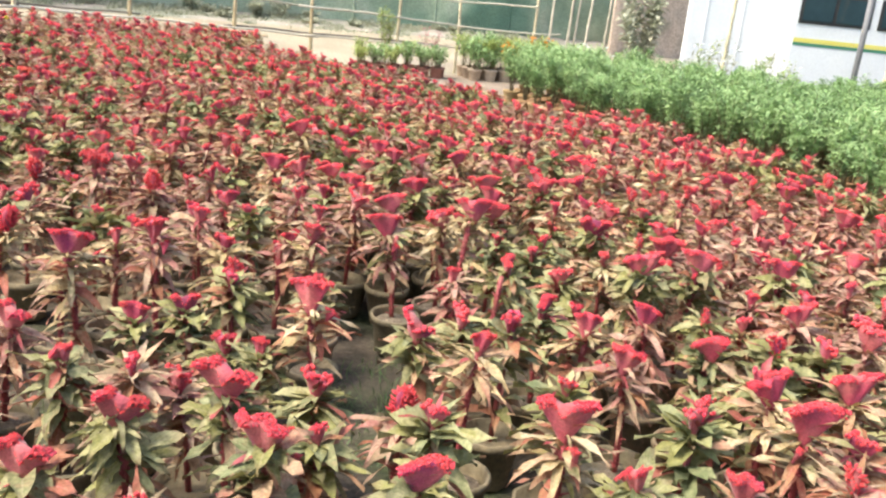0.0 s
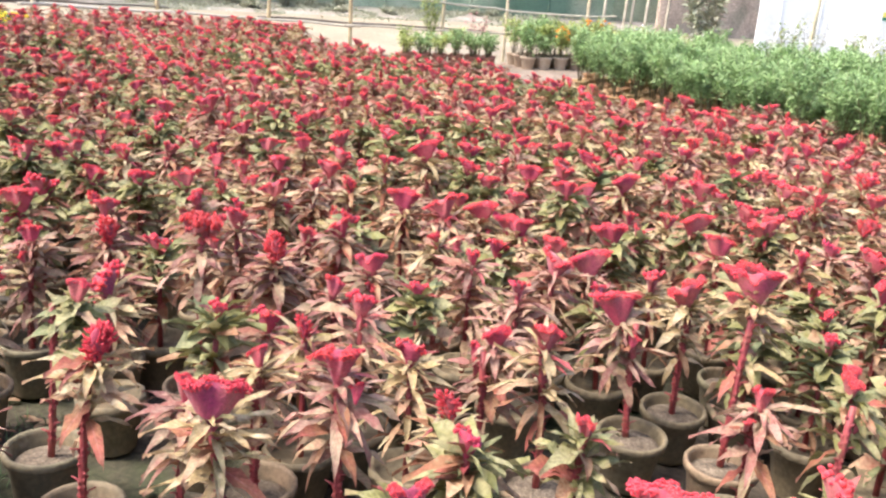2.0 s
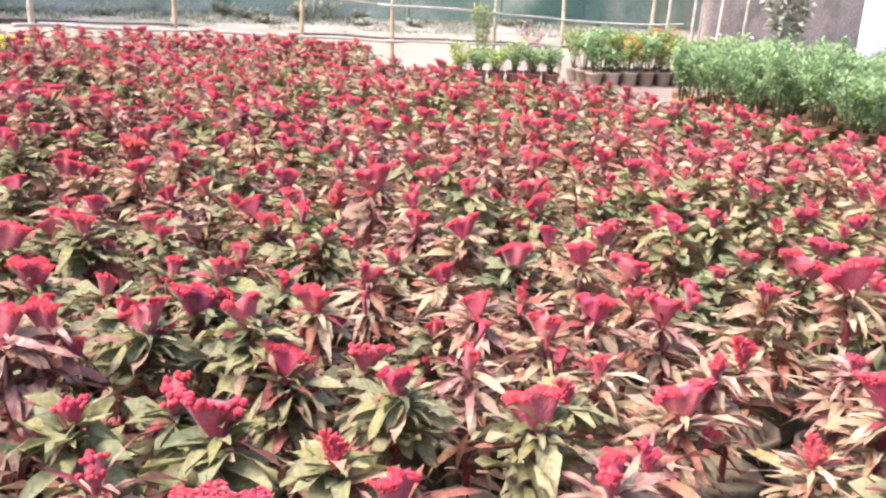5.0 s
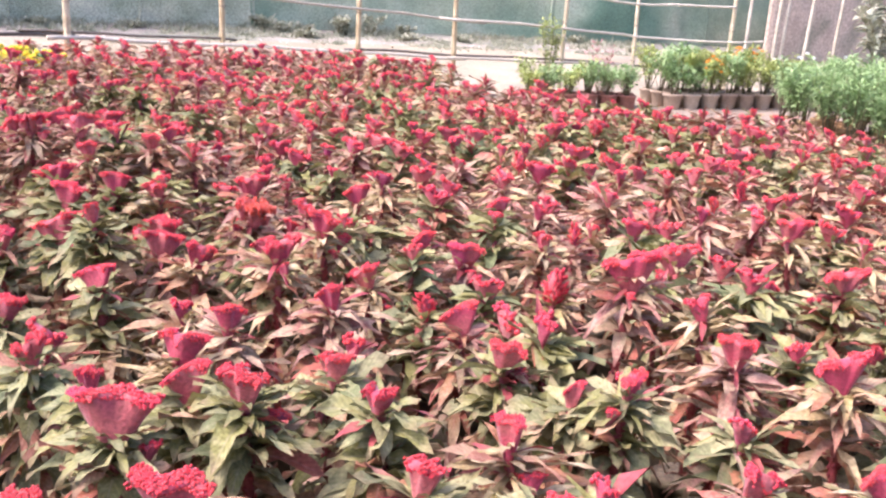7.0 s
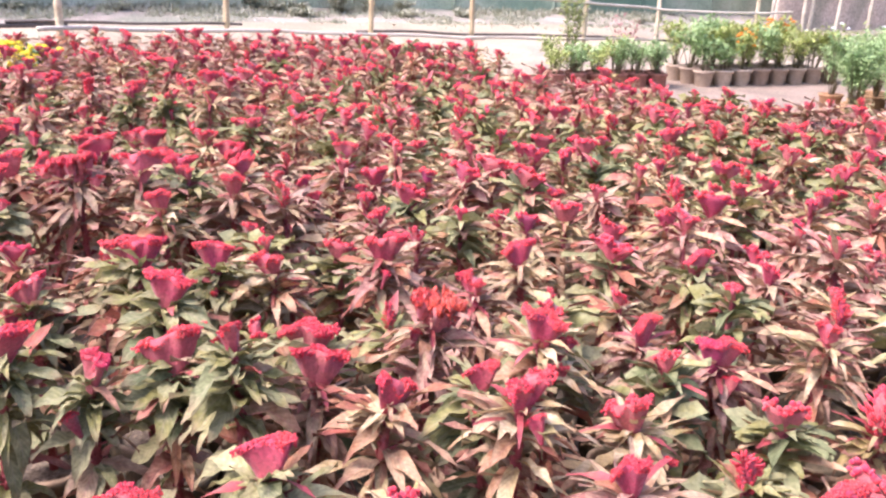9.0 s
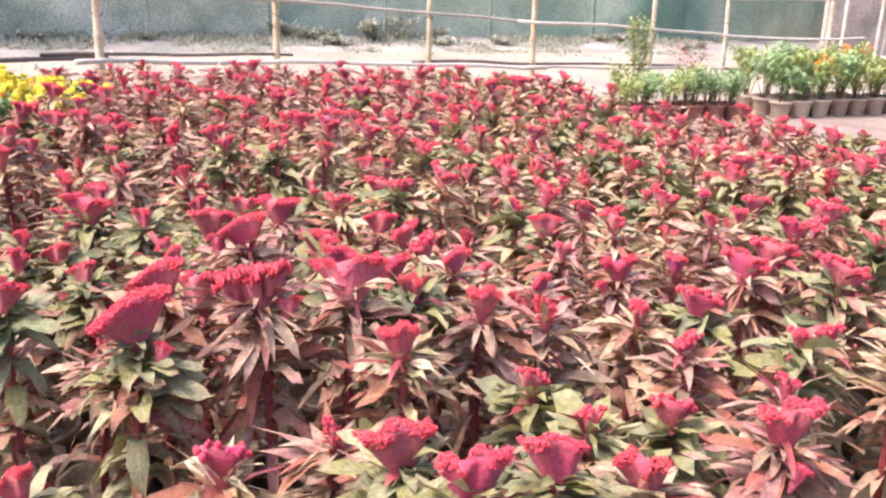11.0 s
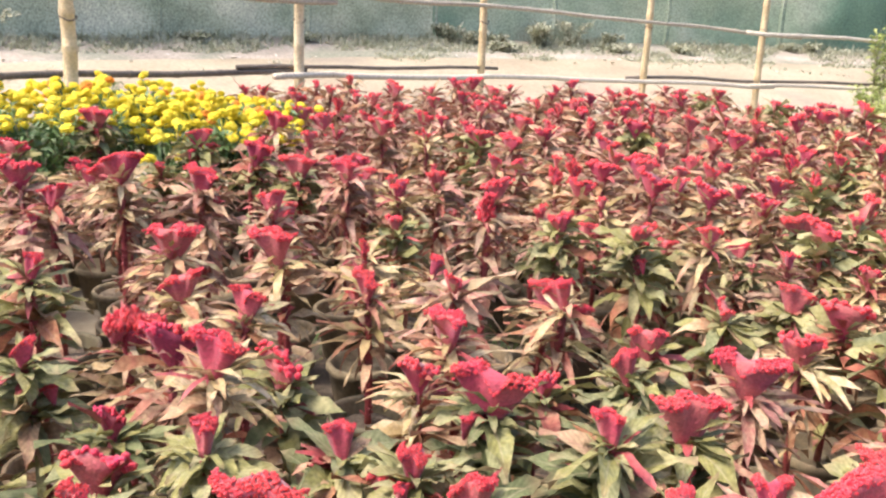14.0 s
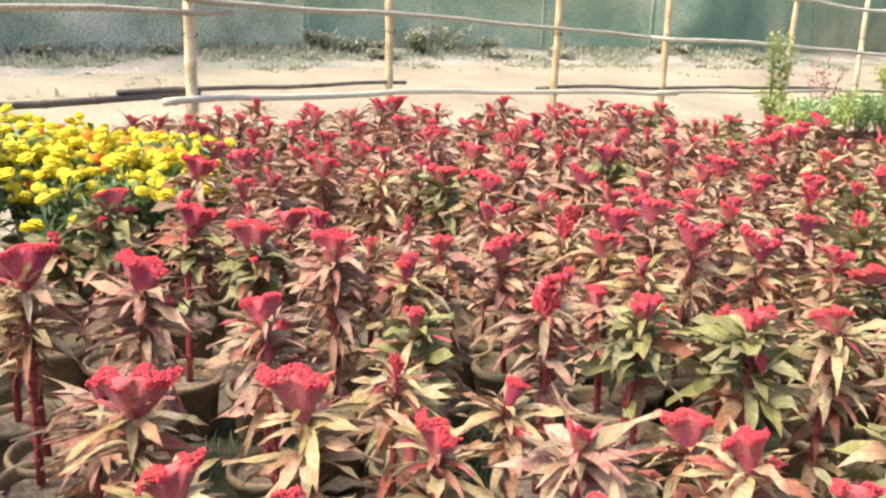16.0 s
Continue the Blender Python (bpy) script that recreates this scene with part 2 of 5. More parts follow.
# ---- mesh helpers ----
class Shape:
    """Vertices and faces gathered in lists, then made into one mesh."""

    def __init__(self):
        self.v, self.f, self.k, self.t = [], [], [], {}

    def sheet(self, rows, slot=0, closed=False, cap_end=False, cap_start=False):
        """Quads between rows of points of one length."""
        base, w = len(self.v), len(rows[0])
        for r in rows:
            self.v.extend(r)
        for i in range(len(rows) - 1):
            for j in range(w if closed else w - 1):
                a, b = base + i * w + j, base + i * w + (j + 1) % w
                self.f.append((a, b, b + w, a + w))
                self.k.append(slot)
        if cap_end:
            self.f.append(tuple(base + (len(rows) - 1) * w + j for j in range(w)))
            self.k.append(slot)
        if cap_start:
            self.f.append(tuple(base + j for j in reversed(range(w))))
            self.k.append(slot)
        return self

    def lathe(self, profile, sides, slot=0, cap_end=False, cap_start=False, centre=(0, 0)):
        return self.sheet([[(centre[0] + r * math.cos(2 * math.pi * j / sides), centre[1] + r * math.sin(2 * math.pi * j / sides), z)
                            for j in range(sides)] for r, z in profile], slot, True, cap_end, cap_start)

    def tube(self, points, radii, sides=6, slot=0, caps=True):
        """A round bar along points."""
        rows = []
        pts = [Vector(p) for p in points]
        for i, p in enumerate(pts):
            way = (pts[min(i + 1, len(pts) - 1)] - pts[max(i - 1, 0)]).normalized()
            side = way.cross(Vector((0.31, 0.17, 0.93)) if abs(way.z) < 0.9 else Vector((1, 0.1, 0))).normalized()
            up = side.cross(way)
            r = radii[i] if isinstance(radii, (list, tuple)) else radii
            rows.append([tuple(p + r * (math.cos(2 * math.pi * j / sides) * side + math.sin(2 * math.pi * j / sides) * up)) for j in range(sides)])
        return self.sheet(rows, slot, True, caps, caps)

    def box(self, lo, hi, slot=0):
        (x0, y0, z0), (x1, y1, z1) = lo, hi
        b = len(self.v)
        self.v += [(x0, y0, z0), (x1, y0, z0), (x1, y1, z0), (x0, y1, z0), (x0, y0, z1), (x1, y0, z1), (x1, y1, z1), (x0, y1, z1)]
        for q in ((3, 2, 1, 0), (4, 5, 6, 7), (0, 1, 5, 4), (1, 2, 6, 5), (2, 3, 7, 6), (3, 0, 4, 7)):
            self.f.append(tuple(b + i for i in q))
            self.k.append(slot)
        return self

    def leaf(self, at, azimuth, rise, length, width, droop, segments=4, fold=0.25, wave=0.0, slot=0, twist=0.0):
        """A lance-shaped blade that starts at a rise and bends down along its length; angles in radians."""
        x, y, z = at
        ca, sa = math.cos(azimuth), math.sin(azimuth)
        rows, step, a = [], length / segments, rise
        for i in range(segments + 1):
            s = i / segments
            half = 0.5 * width * (math.sin(math.pi * min(1, 0.08 + 0.92 * s ** 0.8)) ** 0.9 * (1.04 if i % 2 else 0.96) if i < segments else 0.02)
            ripple = wave * width * math.sin(i * 2.4 + azimuth * 3)
            lift = half * fold
            tx, ty = -sa * math.cos(twist), ca * math.cos(twist)
            tz = math.sin(twist)
            nx, nz = -math.sin(a), math.cos(a)
            mid = (x, y, z)
            rows.append([(x - tx * half + nx * ca * lift, y - ty * half + nx * sa * lift, z - tz * half + nz * lift + ripple),
                         mid,
                         (x + tx * half + nx * ca * lift, y + ty * half + nx * sa * lift, z + tz * half + nz * lift - ripple)])
            x, y, z = x + ca * math.cos(a) * step, y + sa * math.cos(a) * step, z + math.sin(a) * step
            a -= droop / segments
        base = len(self.v)
        self.sheet(rows, slot)
        for i in range(segments + 1):
            for j in range(3):
                self.t[base + 3 * i + j] = (0.5 * j, i / segments)
        return self

    def mesh(self, name, *materials, smooth=True):
        me = bpy.data.meshes.new(name)
        me.from_pydata(self.v, [], self.f)
        for m in materials:
            me.materials.append(m)
        me.polygons.foreach_set("material_index", self.k)
        me.polygons.foreach_set("use_smooth", [smooth] * len(self.f))
        if self.t:                             # across and along each blade, for its rib and tip
            layer = me.uv_layers.new(name="blade")
            layer.uv.foreach_set("vector", [c for q in self.f for i in q for c in self.t.get(i, (0.0, 0.0))])
        me.update()
        return me

    def arrays(self):
        return np.array(self.v, dtype=float), self.f, self.k


def part(name, mesh, parent, m=None, label=""):
    ob = new(name, mesh)
    ob.parent = parent
    if m is not None:
        ob.matrix_basis = m
    return tagged(ob, label)


def thing(name, m, label, category, group="", kind=""):
    ob = new(name)
    ob.empty_display_size = 0.1
    ob.matrix_basis = m
    return tagged(ob, label, category, group, kind)


def inside(x, y, polygon):
    hit = False
    for (x0, y0), (x1, y1) in zip(polygon, polygon[1:] + polygon[:1]):
        if (y0 > y) != (y1 > y) and x < (x1 - x0) * (y - y0) / (y1 - y0) + x0:
            hit = not hit
    return hit


# ---- the plan: fence line, ground, road, bank ----
POSTS = [(-8.7, 10.7), (-7.76, 12.3), (-6.87, 13.55), (-5.82, 15.08), (-4.46, 16.18), (-3.32, 17.0), (-1.87, 17.75), (-0.8, 18.45), (0.65, 18.88)]


def behind(x, y):
    """Metres behind the fence line (negative on the nursery's side)."""
    u, v = x + 6.87, y - 13.55
    s, d = u * 0.816 + v * 0.578, -u * 0.578 + v * 0.816
    return d - 0.6 * max(-1.0, 1 - ((s - 4.6) / 4.6) ** 2)


def height(x, y):
    """The ground rises gently over the road and then up a low bank."""
    d = behind(x, y)
    road = 0.42 * min(1, max(0, (d - 0.6) / 3.6))
    bank = 0.22 * min(1, max(0, (d - 4.3) / 2.0)) ** 1.3
    near = 1 if abs(x) < 30 and abs(y - 10) < 30 else 0
    return road + bank + near * 0.02 * (noise.noise((x * 1.1, y * 1.1, 0.3)) + 0.5 * noise.noise((x * 4, y * 4, 2.0)))


def steps(lo, hi, fine_lo, fine_hi, fine):
    far = [600, 300, 150, 80, 50, 35, 27, 22]
    return sorted([-f for f in far if -f < fine_lo - 1] + list(np.arange(fine_lo, fine_hi + 0.01, fine)) + [f for f in far if f > fine_hi + 1])


gx, gy = steps(0, 0, -18, 16, 0.25), steps(0, 0, -3, 30, 0.25)
ground = new("ground", Shape().sheet([[(x, y, height(x, y) - 0.012) for x in gx] for y in gy]).mesh("ground", SOIL))
tagged(ground, "dark damp nursery soil with mossy green patches", "ground", kind="structure")
strip = Shape()
rows = []
for s in np.arange(-9, 19, 0.3):
    r = []
    for d in (-2.4, -1.9, -1.4, -0.9, -0.4, 0.1, 0.6, 1.1, 1.7, 2.3, 2.9, 3.5, 4.0, 4.4, 4.8):
        bow = 0.6 * max(-1.0, 1 - ((s - 4.6) / 4.6) ** 2)
        q = d + bow + (0.25 * noise.noise((s * 0.8, d, 4.0)) if d < -2 or d > 4.2 else 0)
        x, y = -6.87 + s * 0.816 - q * 0.578, 13.55 + s * 0.578 + q * 0.816
        r.append((x, y, height(x, y) + (0.012 if -2 < d < 4.6 else -0.03)))
    rows.append(r)
bank_rows = []
for s in np.arange(-12, 24, 0.35):
    r = []
    for d in (4.1, 4.5, 4.9, 5.3, 5.8, 6.4, 7.5, 9.0):
        bow = 0.6 * max(-1.0, 1 - ((s - 4.6) / 4.6) ** 2)
        q = d + bow + (0.3 * noise.noise((s * 0.7, d, 9.0)) if d < 4.3 else 0)
        x, y = -6.87 + s * 0.816 - q * 0.578, 13.55 + s * 0.578 + q * 0.816
        r.append((x, y, height(x, y) + (0.03 if 4.3 < d < 8 else -0.03) + 0.03 * noise.noise((x * 2, y * 2, 1))))
    bank_rows.append(r)
tagged(new("road_bank", Shape().sheet(bank_rows).mesh("road_bank", BANK)), "low dusty earth bank with patchy weeds", "bank", kind="structure")
tagged(new("road", strip.sheet(rows).mesh("road", DIRT)), "pale dry dirt track running behind a bamboo fence", "road", kind="structure")
rows = []
for s in np.arange(3.5, 18.2, 0.3):
    r = []
    for d in (-3.4, -2.7, -2.0, -1.3, -0.8, -0.45, -0.2):
        bow = 0.6 * max(-1.0, 1 - ((s - 4.6) / 4.6) ** 2)
        q = d + bow + (0.3 * noise.noise((s * 0.9, d, 14.0)) if d in (-3.4, -0.2) else 0)
        x, y = -6.87 + s * 0.816 - q * 0.578, 13.55 + s * 0.578 + q * 0.816
        r.append((x, y, height(x, y) + (0.024 if -3 < d < -0.3 else -0.02)))
    rows.append(r)
tagged(new("path", Shape().sheet(rows).mesh("path", PATH_DIRT)), "tan trodden earth path along the pots by the fence", "path", kind="structure")

# ---- celosia: pots, stems, leaves and crests ----
rng = random.Random(11)


def pot_shape(rim=0.108, tall=0.18, foot=0.072, sides=20):
    return Shape().lathe([(foot * 0.4, 0.0), (foot, 0.002), (foot + 0.004, 0.012), (rim - 0.012, tall - 0.034), (rim - 0.008, tall - 0.03), (rim, tall - 0.026),
                          (rim + 0.002, tall - 0.006), (rim - 0.002, tall), (rim - 0.01, tall - 0.001), (rim - 0.014, tall - 0.012),
                          (rim - 0.02, tall - 0.05)], sides)


def soil_shape(radius=0.09, z=0.145, seed=0):
    r = random.Random(seed)
    return Shape().lathe([(radius, z - 0.004), (radius * 0.8, z + r.uniform(0, 0.008)), (radius * 0.5, z + r.uniform(0, 0.012)), (0.012, z + 0.012)], 14, cap_end=True)


def stem_shape(top, seed):
    r = random.Random(seed)
    lean = (r.uniform(-0.03, 0.03), r.uniform(-0.03, 0.03))
    pts = [(lean[0] * s * s, lean[1] * s * s, 0.14 + (top - 0.14) * s) for s in (0, 0.2, 0.4, 0.6, 0.8, 1.0)]
    sh = Shape().tube(pts, [0.011, 0.0095, 0.01, 0.009, 0.0105, 0.0085], 7)
    for k in range(12):                                 # beads, leaf scars and short stalks
        s = 0.1 + 0.85 * k / 12
        a = k * 2.4
        p = (lean[0] * s * s, lean[1] * s * s, 0.14 + (top - 0.14) * s)
        for j in range(5):
            b_ = a + j * 1.26
            c_ = (p[0] + 0.01 * math.cos(b_), p[1] + 0.01 * math.sin(b_), p[2] + 0.006 * j)
            sh.sheet([[(c_[0] + 0.0045 * f_ * math.cos(1.57 * i_), c_[1] + 0.0045 * f_ * math.sin(1.57 * i_), c_[2] + 0.005 * h_) for i_ in range(4)] for f_, h_ in ((0.5, -1), (1, 0), (0.4, 1))], 0, True, True)
        sh.tube([p, (p[0] + 0.03 * math.cos(a), p[1] + 0.03 * math.sin(a), p[2] + 0.012)], [0.004, 0.002], 4)
    return sh, lean


# sage: broad and level; tan: narrow and arching; mauve: hanging and half withered
HABITS = ((1.15, 1.05, 0.04, 1.0), (0.74, 1.12, 0.12, 1.15), (0.76, 1.15, 0.32, 1.35))


def foliage_shape(top, lean, seed, dry, habit, detail=5, count=1.0, skirt=1.0):
    """Whorls of lance leaves: fresh and upright round the crest, broad in the middle, hanging and withered below."""
    r = random.Random(seed)
    sh = Shape()
    wide, long, hang, low = HABITS[habit]
    wide *= r.uniform(0.9, 1.15)
    turn = r.uniform(0, 6)

    def at(z):
        s = (z - 0.14) / (top - 0.14)
        return (lean[0] * s * s, lean[1] * s * s, z)
    for k in range(int(r.randint(26, 34) * count)):     # small leaves crowded under the crest
        turn += 2.4 + r.uniform(-0.3, 0.3)
        sh.leaf(at(top + r.uniform(-0.045, 0.015)), turn, r.uniform(0.0, 1.0) - hang * 0.3, r.uniform(0.05, 0.105) * long, r.uniform(0.014, 0.025) * wide, r.uniform(0.3, 1.3),
                detail - 1, r.uniform(0.1, 0.6), 0.16, 2 if r.random() < 0.13 else 1 if r.random() < dry * 0.5 else 0, r.uniform(-0.5, 0.5))
    for k in range(int(r.randint(30, 38) * count)):     # the broad arching leaves
        turn += 2.4 + r.uniform(-0.3, 0.3)
        sh.leaf(at(top - r.uniform(0.0, 0.12)), turn, r.uniform(0.0, 0.7) - hang * 0.6, r.uniform(0.09, 0.155) * long, r.uniform(0.027, 0.044) * wide, r.uniform(0.2, 1.2),
                detail, r.uniform(0.05, 0.6), 0.19, 1 if r.random() < dry else 0, r.uniform(-0.6, 0.6))
    for k in range(int(r.randint(18, 24) * count * low * skirt)):      # hanging leaves along the stem
        turn += 2.4 + r.uniform(-0.3, 0.3)
        z = top - r.uniform(0.08, 0.08 + 0.78 * min(1, 0.15 + skirt) * (top - 0.24))
        sh.leaf(at(z), turn, r.uniform(-0.6, 0.5), r.uniform(0.085, 0.145) * long, r.uniform(0.023, 0.038) * wide, r.uniform(0.5, 1.5),
                detail, r.uniform(0.1, 0.8), 0.22, 1 if r.random() < dry + 0.3 else 0, r.uniform(-0.8, 0.8))
    return sh


def crest_shape(seed, width=0.11, tall=0.1, around=28, up=7, knobs=480, size=0.0019):
    """A cockscomb: a thin fan that opens from the stem, edged on top with a band of velvet knobs."""
    r = random.Random(seed)
    ph, folds = r.uniform(0, 6), r.uniform(1.5, 4.5)
    bend, tip, notch, where = r.uniform(-0.35, 0.35), r.uniform(-0.3, 0.3), r.choice((0, 0, 0.2, 0.35)), r.uniform(-0.4, 0.4)
    power = r.uniform(0.75, 1.1)

    def ridge(u, v):
        half = 0.008 + (width / 2 - 0.008) * v ** power
        y = v * v * width * (0.1 * math.sin(folds * u * 1.7 + ph) + 0.4 * bend * u * u)
        z = tall * v * (1 + tip * u * 0.8 * v - notch * math.exp(-((u - where) / 0.22) ** 2) * v * v - 0.12 * u * u * v) - 0.012
        return half * u, y, z
    rows = []
    for i in range(up + 1):
        v = i / up
        thick = 0.009 + 0.009 * v
        row = []
        for j in range(around):
            a = 2 * math.pi * j / around
            x, y, z = ridge(math.cos(a), v)
            row.append((x, y + thick * math.sin(a), z))
        rows.append(row)
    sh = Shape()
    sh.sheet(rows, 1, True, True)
    for k in range(knobs):
        u = -1 + 2 * (k + r.random()) / knobs
        v = 1.0 - (0.0 if r.random() < 0.6 else r.uniform(0.02, 0.13))
        x, y, z = ridge(u * (1.02 if v > 0.99 else 1.0), v)
        side = r.uniform(-1, 1) if v > 0.99 else r.choice((-1, 1)) * r.uniform(0.85, 1.05)
        s = size * r.uniform(0.7, 1.6)
        c = (x + r.uniform(-1, 1) * s * 0.5, y + side * 0.0165, z + r.uniform(-0.2, 1.3) * s)
        sh.sheet([[(c[0] + s * q * math.cos(1.2566 * j + k), c[1] + s * q * math.sin(1.2566 * j + k), c[2] + s * h) for j in range(5)]
                  for q, h in ((0.7, -0.8), (1.05, 0.1), (0.6, 0.85))], 0, True, True)
    return sh


def plume_shape(seed, tall=0.085, detail=1):
    """A narrow knobby head: a lumpy spike with many short tongues."""
    r = random.Random(seed)
    sh = Shape()
    sh.lathe([(0.006, -0.01), (0.011, tall * 0.25), (0.016, tall * 0.6), (0.012, tall * 0.85), (0.004, tall)], 8, 1, True)
    bx, by, lobe = r.uniform(-0.02, 0.02), r.uniform(-0.012, 0.012), r.uniform(0, 6)
    number = int(120 * detail)
    for k in range(number):
        u = k / number
        z, a = tall * (0.1 + 0.95 * u), k * 2.4 + r.uniform(-0.4, 0.4)
        out = (0.008 + 0.013 * math.sin(math.pi * (0.12 + 0.8 * u))) * r.uniform(0.7, 1.3) * (1 + 0.35 * math.sin(2 * a + lobe + 5 * u))
        x, y, s = bx * u * u, by * u * u, r.uniform(0.7, 1.3)
        sh.tube([(x + 0.005 * math.cos(a), y + 0.005 * math.sin(a), z - 0.004), (x + out * math.cos(a), y + out * math.sin(a), z + 0.003),
                 (x + out * 1.2 * math.cos(a), y + out * 1.2 * math.sin(a), z + 0.01)], [0.003, 0.0038 * s, 0.0016], 4)
    return sh


def brain_shape(seed, width=0.12, around=22):
    """A many-lobed head: several small crests fused over one cone."""
    r = random.Random(seed)
    sh = crest_shape(seed, width * 0.8, 0.07, 20, 5, 110)
    for k in range(9):
        a, d = r.uniform(0, 6.28), r.uniform(0.15, 0.42) * width
        c = crest_shape(seed * 7 + k, r.uniform(0.035, 0.055), 0.045, 12, 4, 40, 0.0045)
        ca, sa, b = math.cos(a * 2), math.sin(a * 2), len(sh.v)
        sh.v += [(x * ca - y * sa + d * math.cos(a), x * sa + y * ca + d * 0.7 * math.sin(a), z + 0.035 + r.uniform(-0.012, 0.012)) for x, y, z in c.v]
        sh.f += [tuple(i + b for i in q) for q in c.f]
        sh.k += c.k
    return sh


POT_MESH = [pot_shape().mesh("pot", POT), pot_shape(0.112, 0.19, 0.078).mesh("pot", POT), pot_shape(0.1, 0.17, 0.066).mesh("pot", POT)]
SOIL_MESH = [soil_shape(seed=k).mesh("soil", POT_SOIL) for k in range(3)]
BODIES, BARE_LEGGED = ([], [], []), ([], [], [])
KINDS_OF_LEAF = (SAGE_LEAF, TAN_LEAF, MAUVE_LEAF, DRY_LEAF)
for habit in range(3):
    for k in range(8):
        top = 0.40 + 0.024 * k
        st, lean = stem_shape(top, 100 + k + 20 * habit)
        BODIES[habit].append((top, lean, st.mesh("stem", STEM), foliage_shape(top, lean, 200 + k + 20 * habit, (0.1, 0.35, 0.25)[habit] + 0.1 * (k % 3), habit)
                              .mesh("foliage", KINDS_OF_LEAF[habit], DRY_LEAF, STEM)))
        BARE_LEGGED[habit].append(foliage_shape(top, lean, 260 + k + 20 * habit, (0.1, 0.3, 0.25)[habit] + 0.1 * (k % 3), habit, 5, 0.8, 0.4).mesh("foliage", KINDS_OF_LEAF[habit], DRY_LEAF, STEM))


# where one habit prevails: x, y, radius, towards sage (+) or mauve (-)
DRIFTS = [(1.2, 3.7, 0.9, 0.25), (-1.4, 4.6, 0.8, -0.15), (0.2, 5.3, 0.9, -0.05), (-2.6, 6.6, 1.1, 0.3), (-5.2, 8.9, 0.6, 0.4), (-4.3, 8.7, 0.5, 0.2),
          (-4.4, 10.5, 0.8, 0.15), (-6.3, 10.4, 0.7, -0.25), (-4.5, 9.8, 0.4, 0.25)]


def habit_at(x, y):
    """Plants of one habit stand in loose drifts."""
    n = noise.noise((x * 0.75, y * 0.75, 5.0)) * 0.6 + rng.gauss(0, 0.24) - (0.35 if y > 12.2 else 0)
    for dx, dy, dr, more in DRIFTS:
        if math.hypot(x - dx, y - dy) < dr:
            n += more
    return 0 if n > 0.14 else 1 if n > -0.08 else 2


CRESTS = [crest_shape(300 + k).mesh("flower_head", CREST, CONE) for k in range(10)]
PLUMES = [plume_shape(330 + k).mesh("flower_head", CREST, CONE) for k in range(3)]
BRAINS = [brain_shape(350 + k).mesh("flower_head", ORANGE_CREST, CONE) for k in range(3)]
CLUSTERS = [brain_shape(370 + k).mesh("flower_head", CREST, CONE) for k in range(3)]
HEAD_WORDS = ("red cockscomb celosia", "narrow knobby-headed red celosia", "many-lobed orange-red celosia", "many-lobed crimson celosia")
LEAF_WORDS = ("broad sage-green leaves", "narrow tan leaves", "drooping mauve-bronze leaves")
CELOSIA_LABELS = {(k, h): "%s with %s in a clay pot" % (HEAD_WORDS[k], LEAF_WORDS[h]) for k in range(4) for h in range(3)}


def leaf_piece(which, habit, seed):
    """One leaf that grows from the origin along +x; which: 0 small, 1 broad, 2 hanging."""
    r = random.Random(seed)
    lo, hi = (((0.05, 0.014, 0.0, 0.3), (0.105, 0.025, 1.0, 1.3)), ((0.09, 0.027, 0.0, 0.2), (0.155, 0.044, 0.7, 1.2)),
              ((0.085, 0.023, -0.6, 0.5), (0.145, 0.038, 0.5, 1.5)))[which]
    wide, long, hang, low = HABITS[habit % 3]
    length, width, rise, droop = (r.uniform(a_, b_) for a_, b_ in zip(lo, hi))
    return Shape().leaf((0, 0, 0), 0, rise - hang * 0.5, length * long, width * wide, droop, 6, r.uniform(0.05, 0.6), 0.19, 0, r.uniform(-0.6, 0.6)).mesh("leaf", KINDS_OF_LEAF[habit])


LEAVES = {(w, d): [leaf_piece(w, d, 600 + 40 * w + 200 * d + k) for k in range(10)] for w in range(3) for d in range(4)}


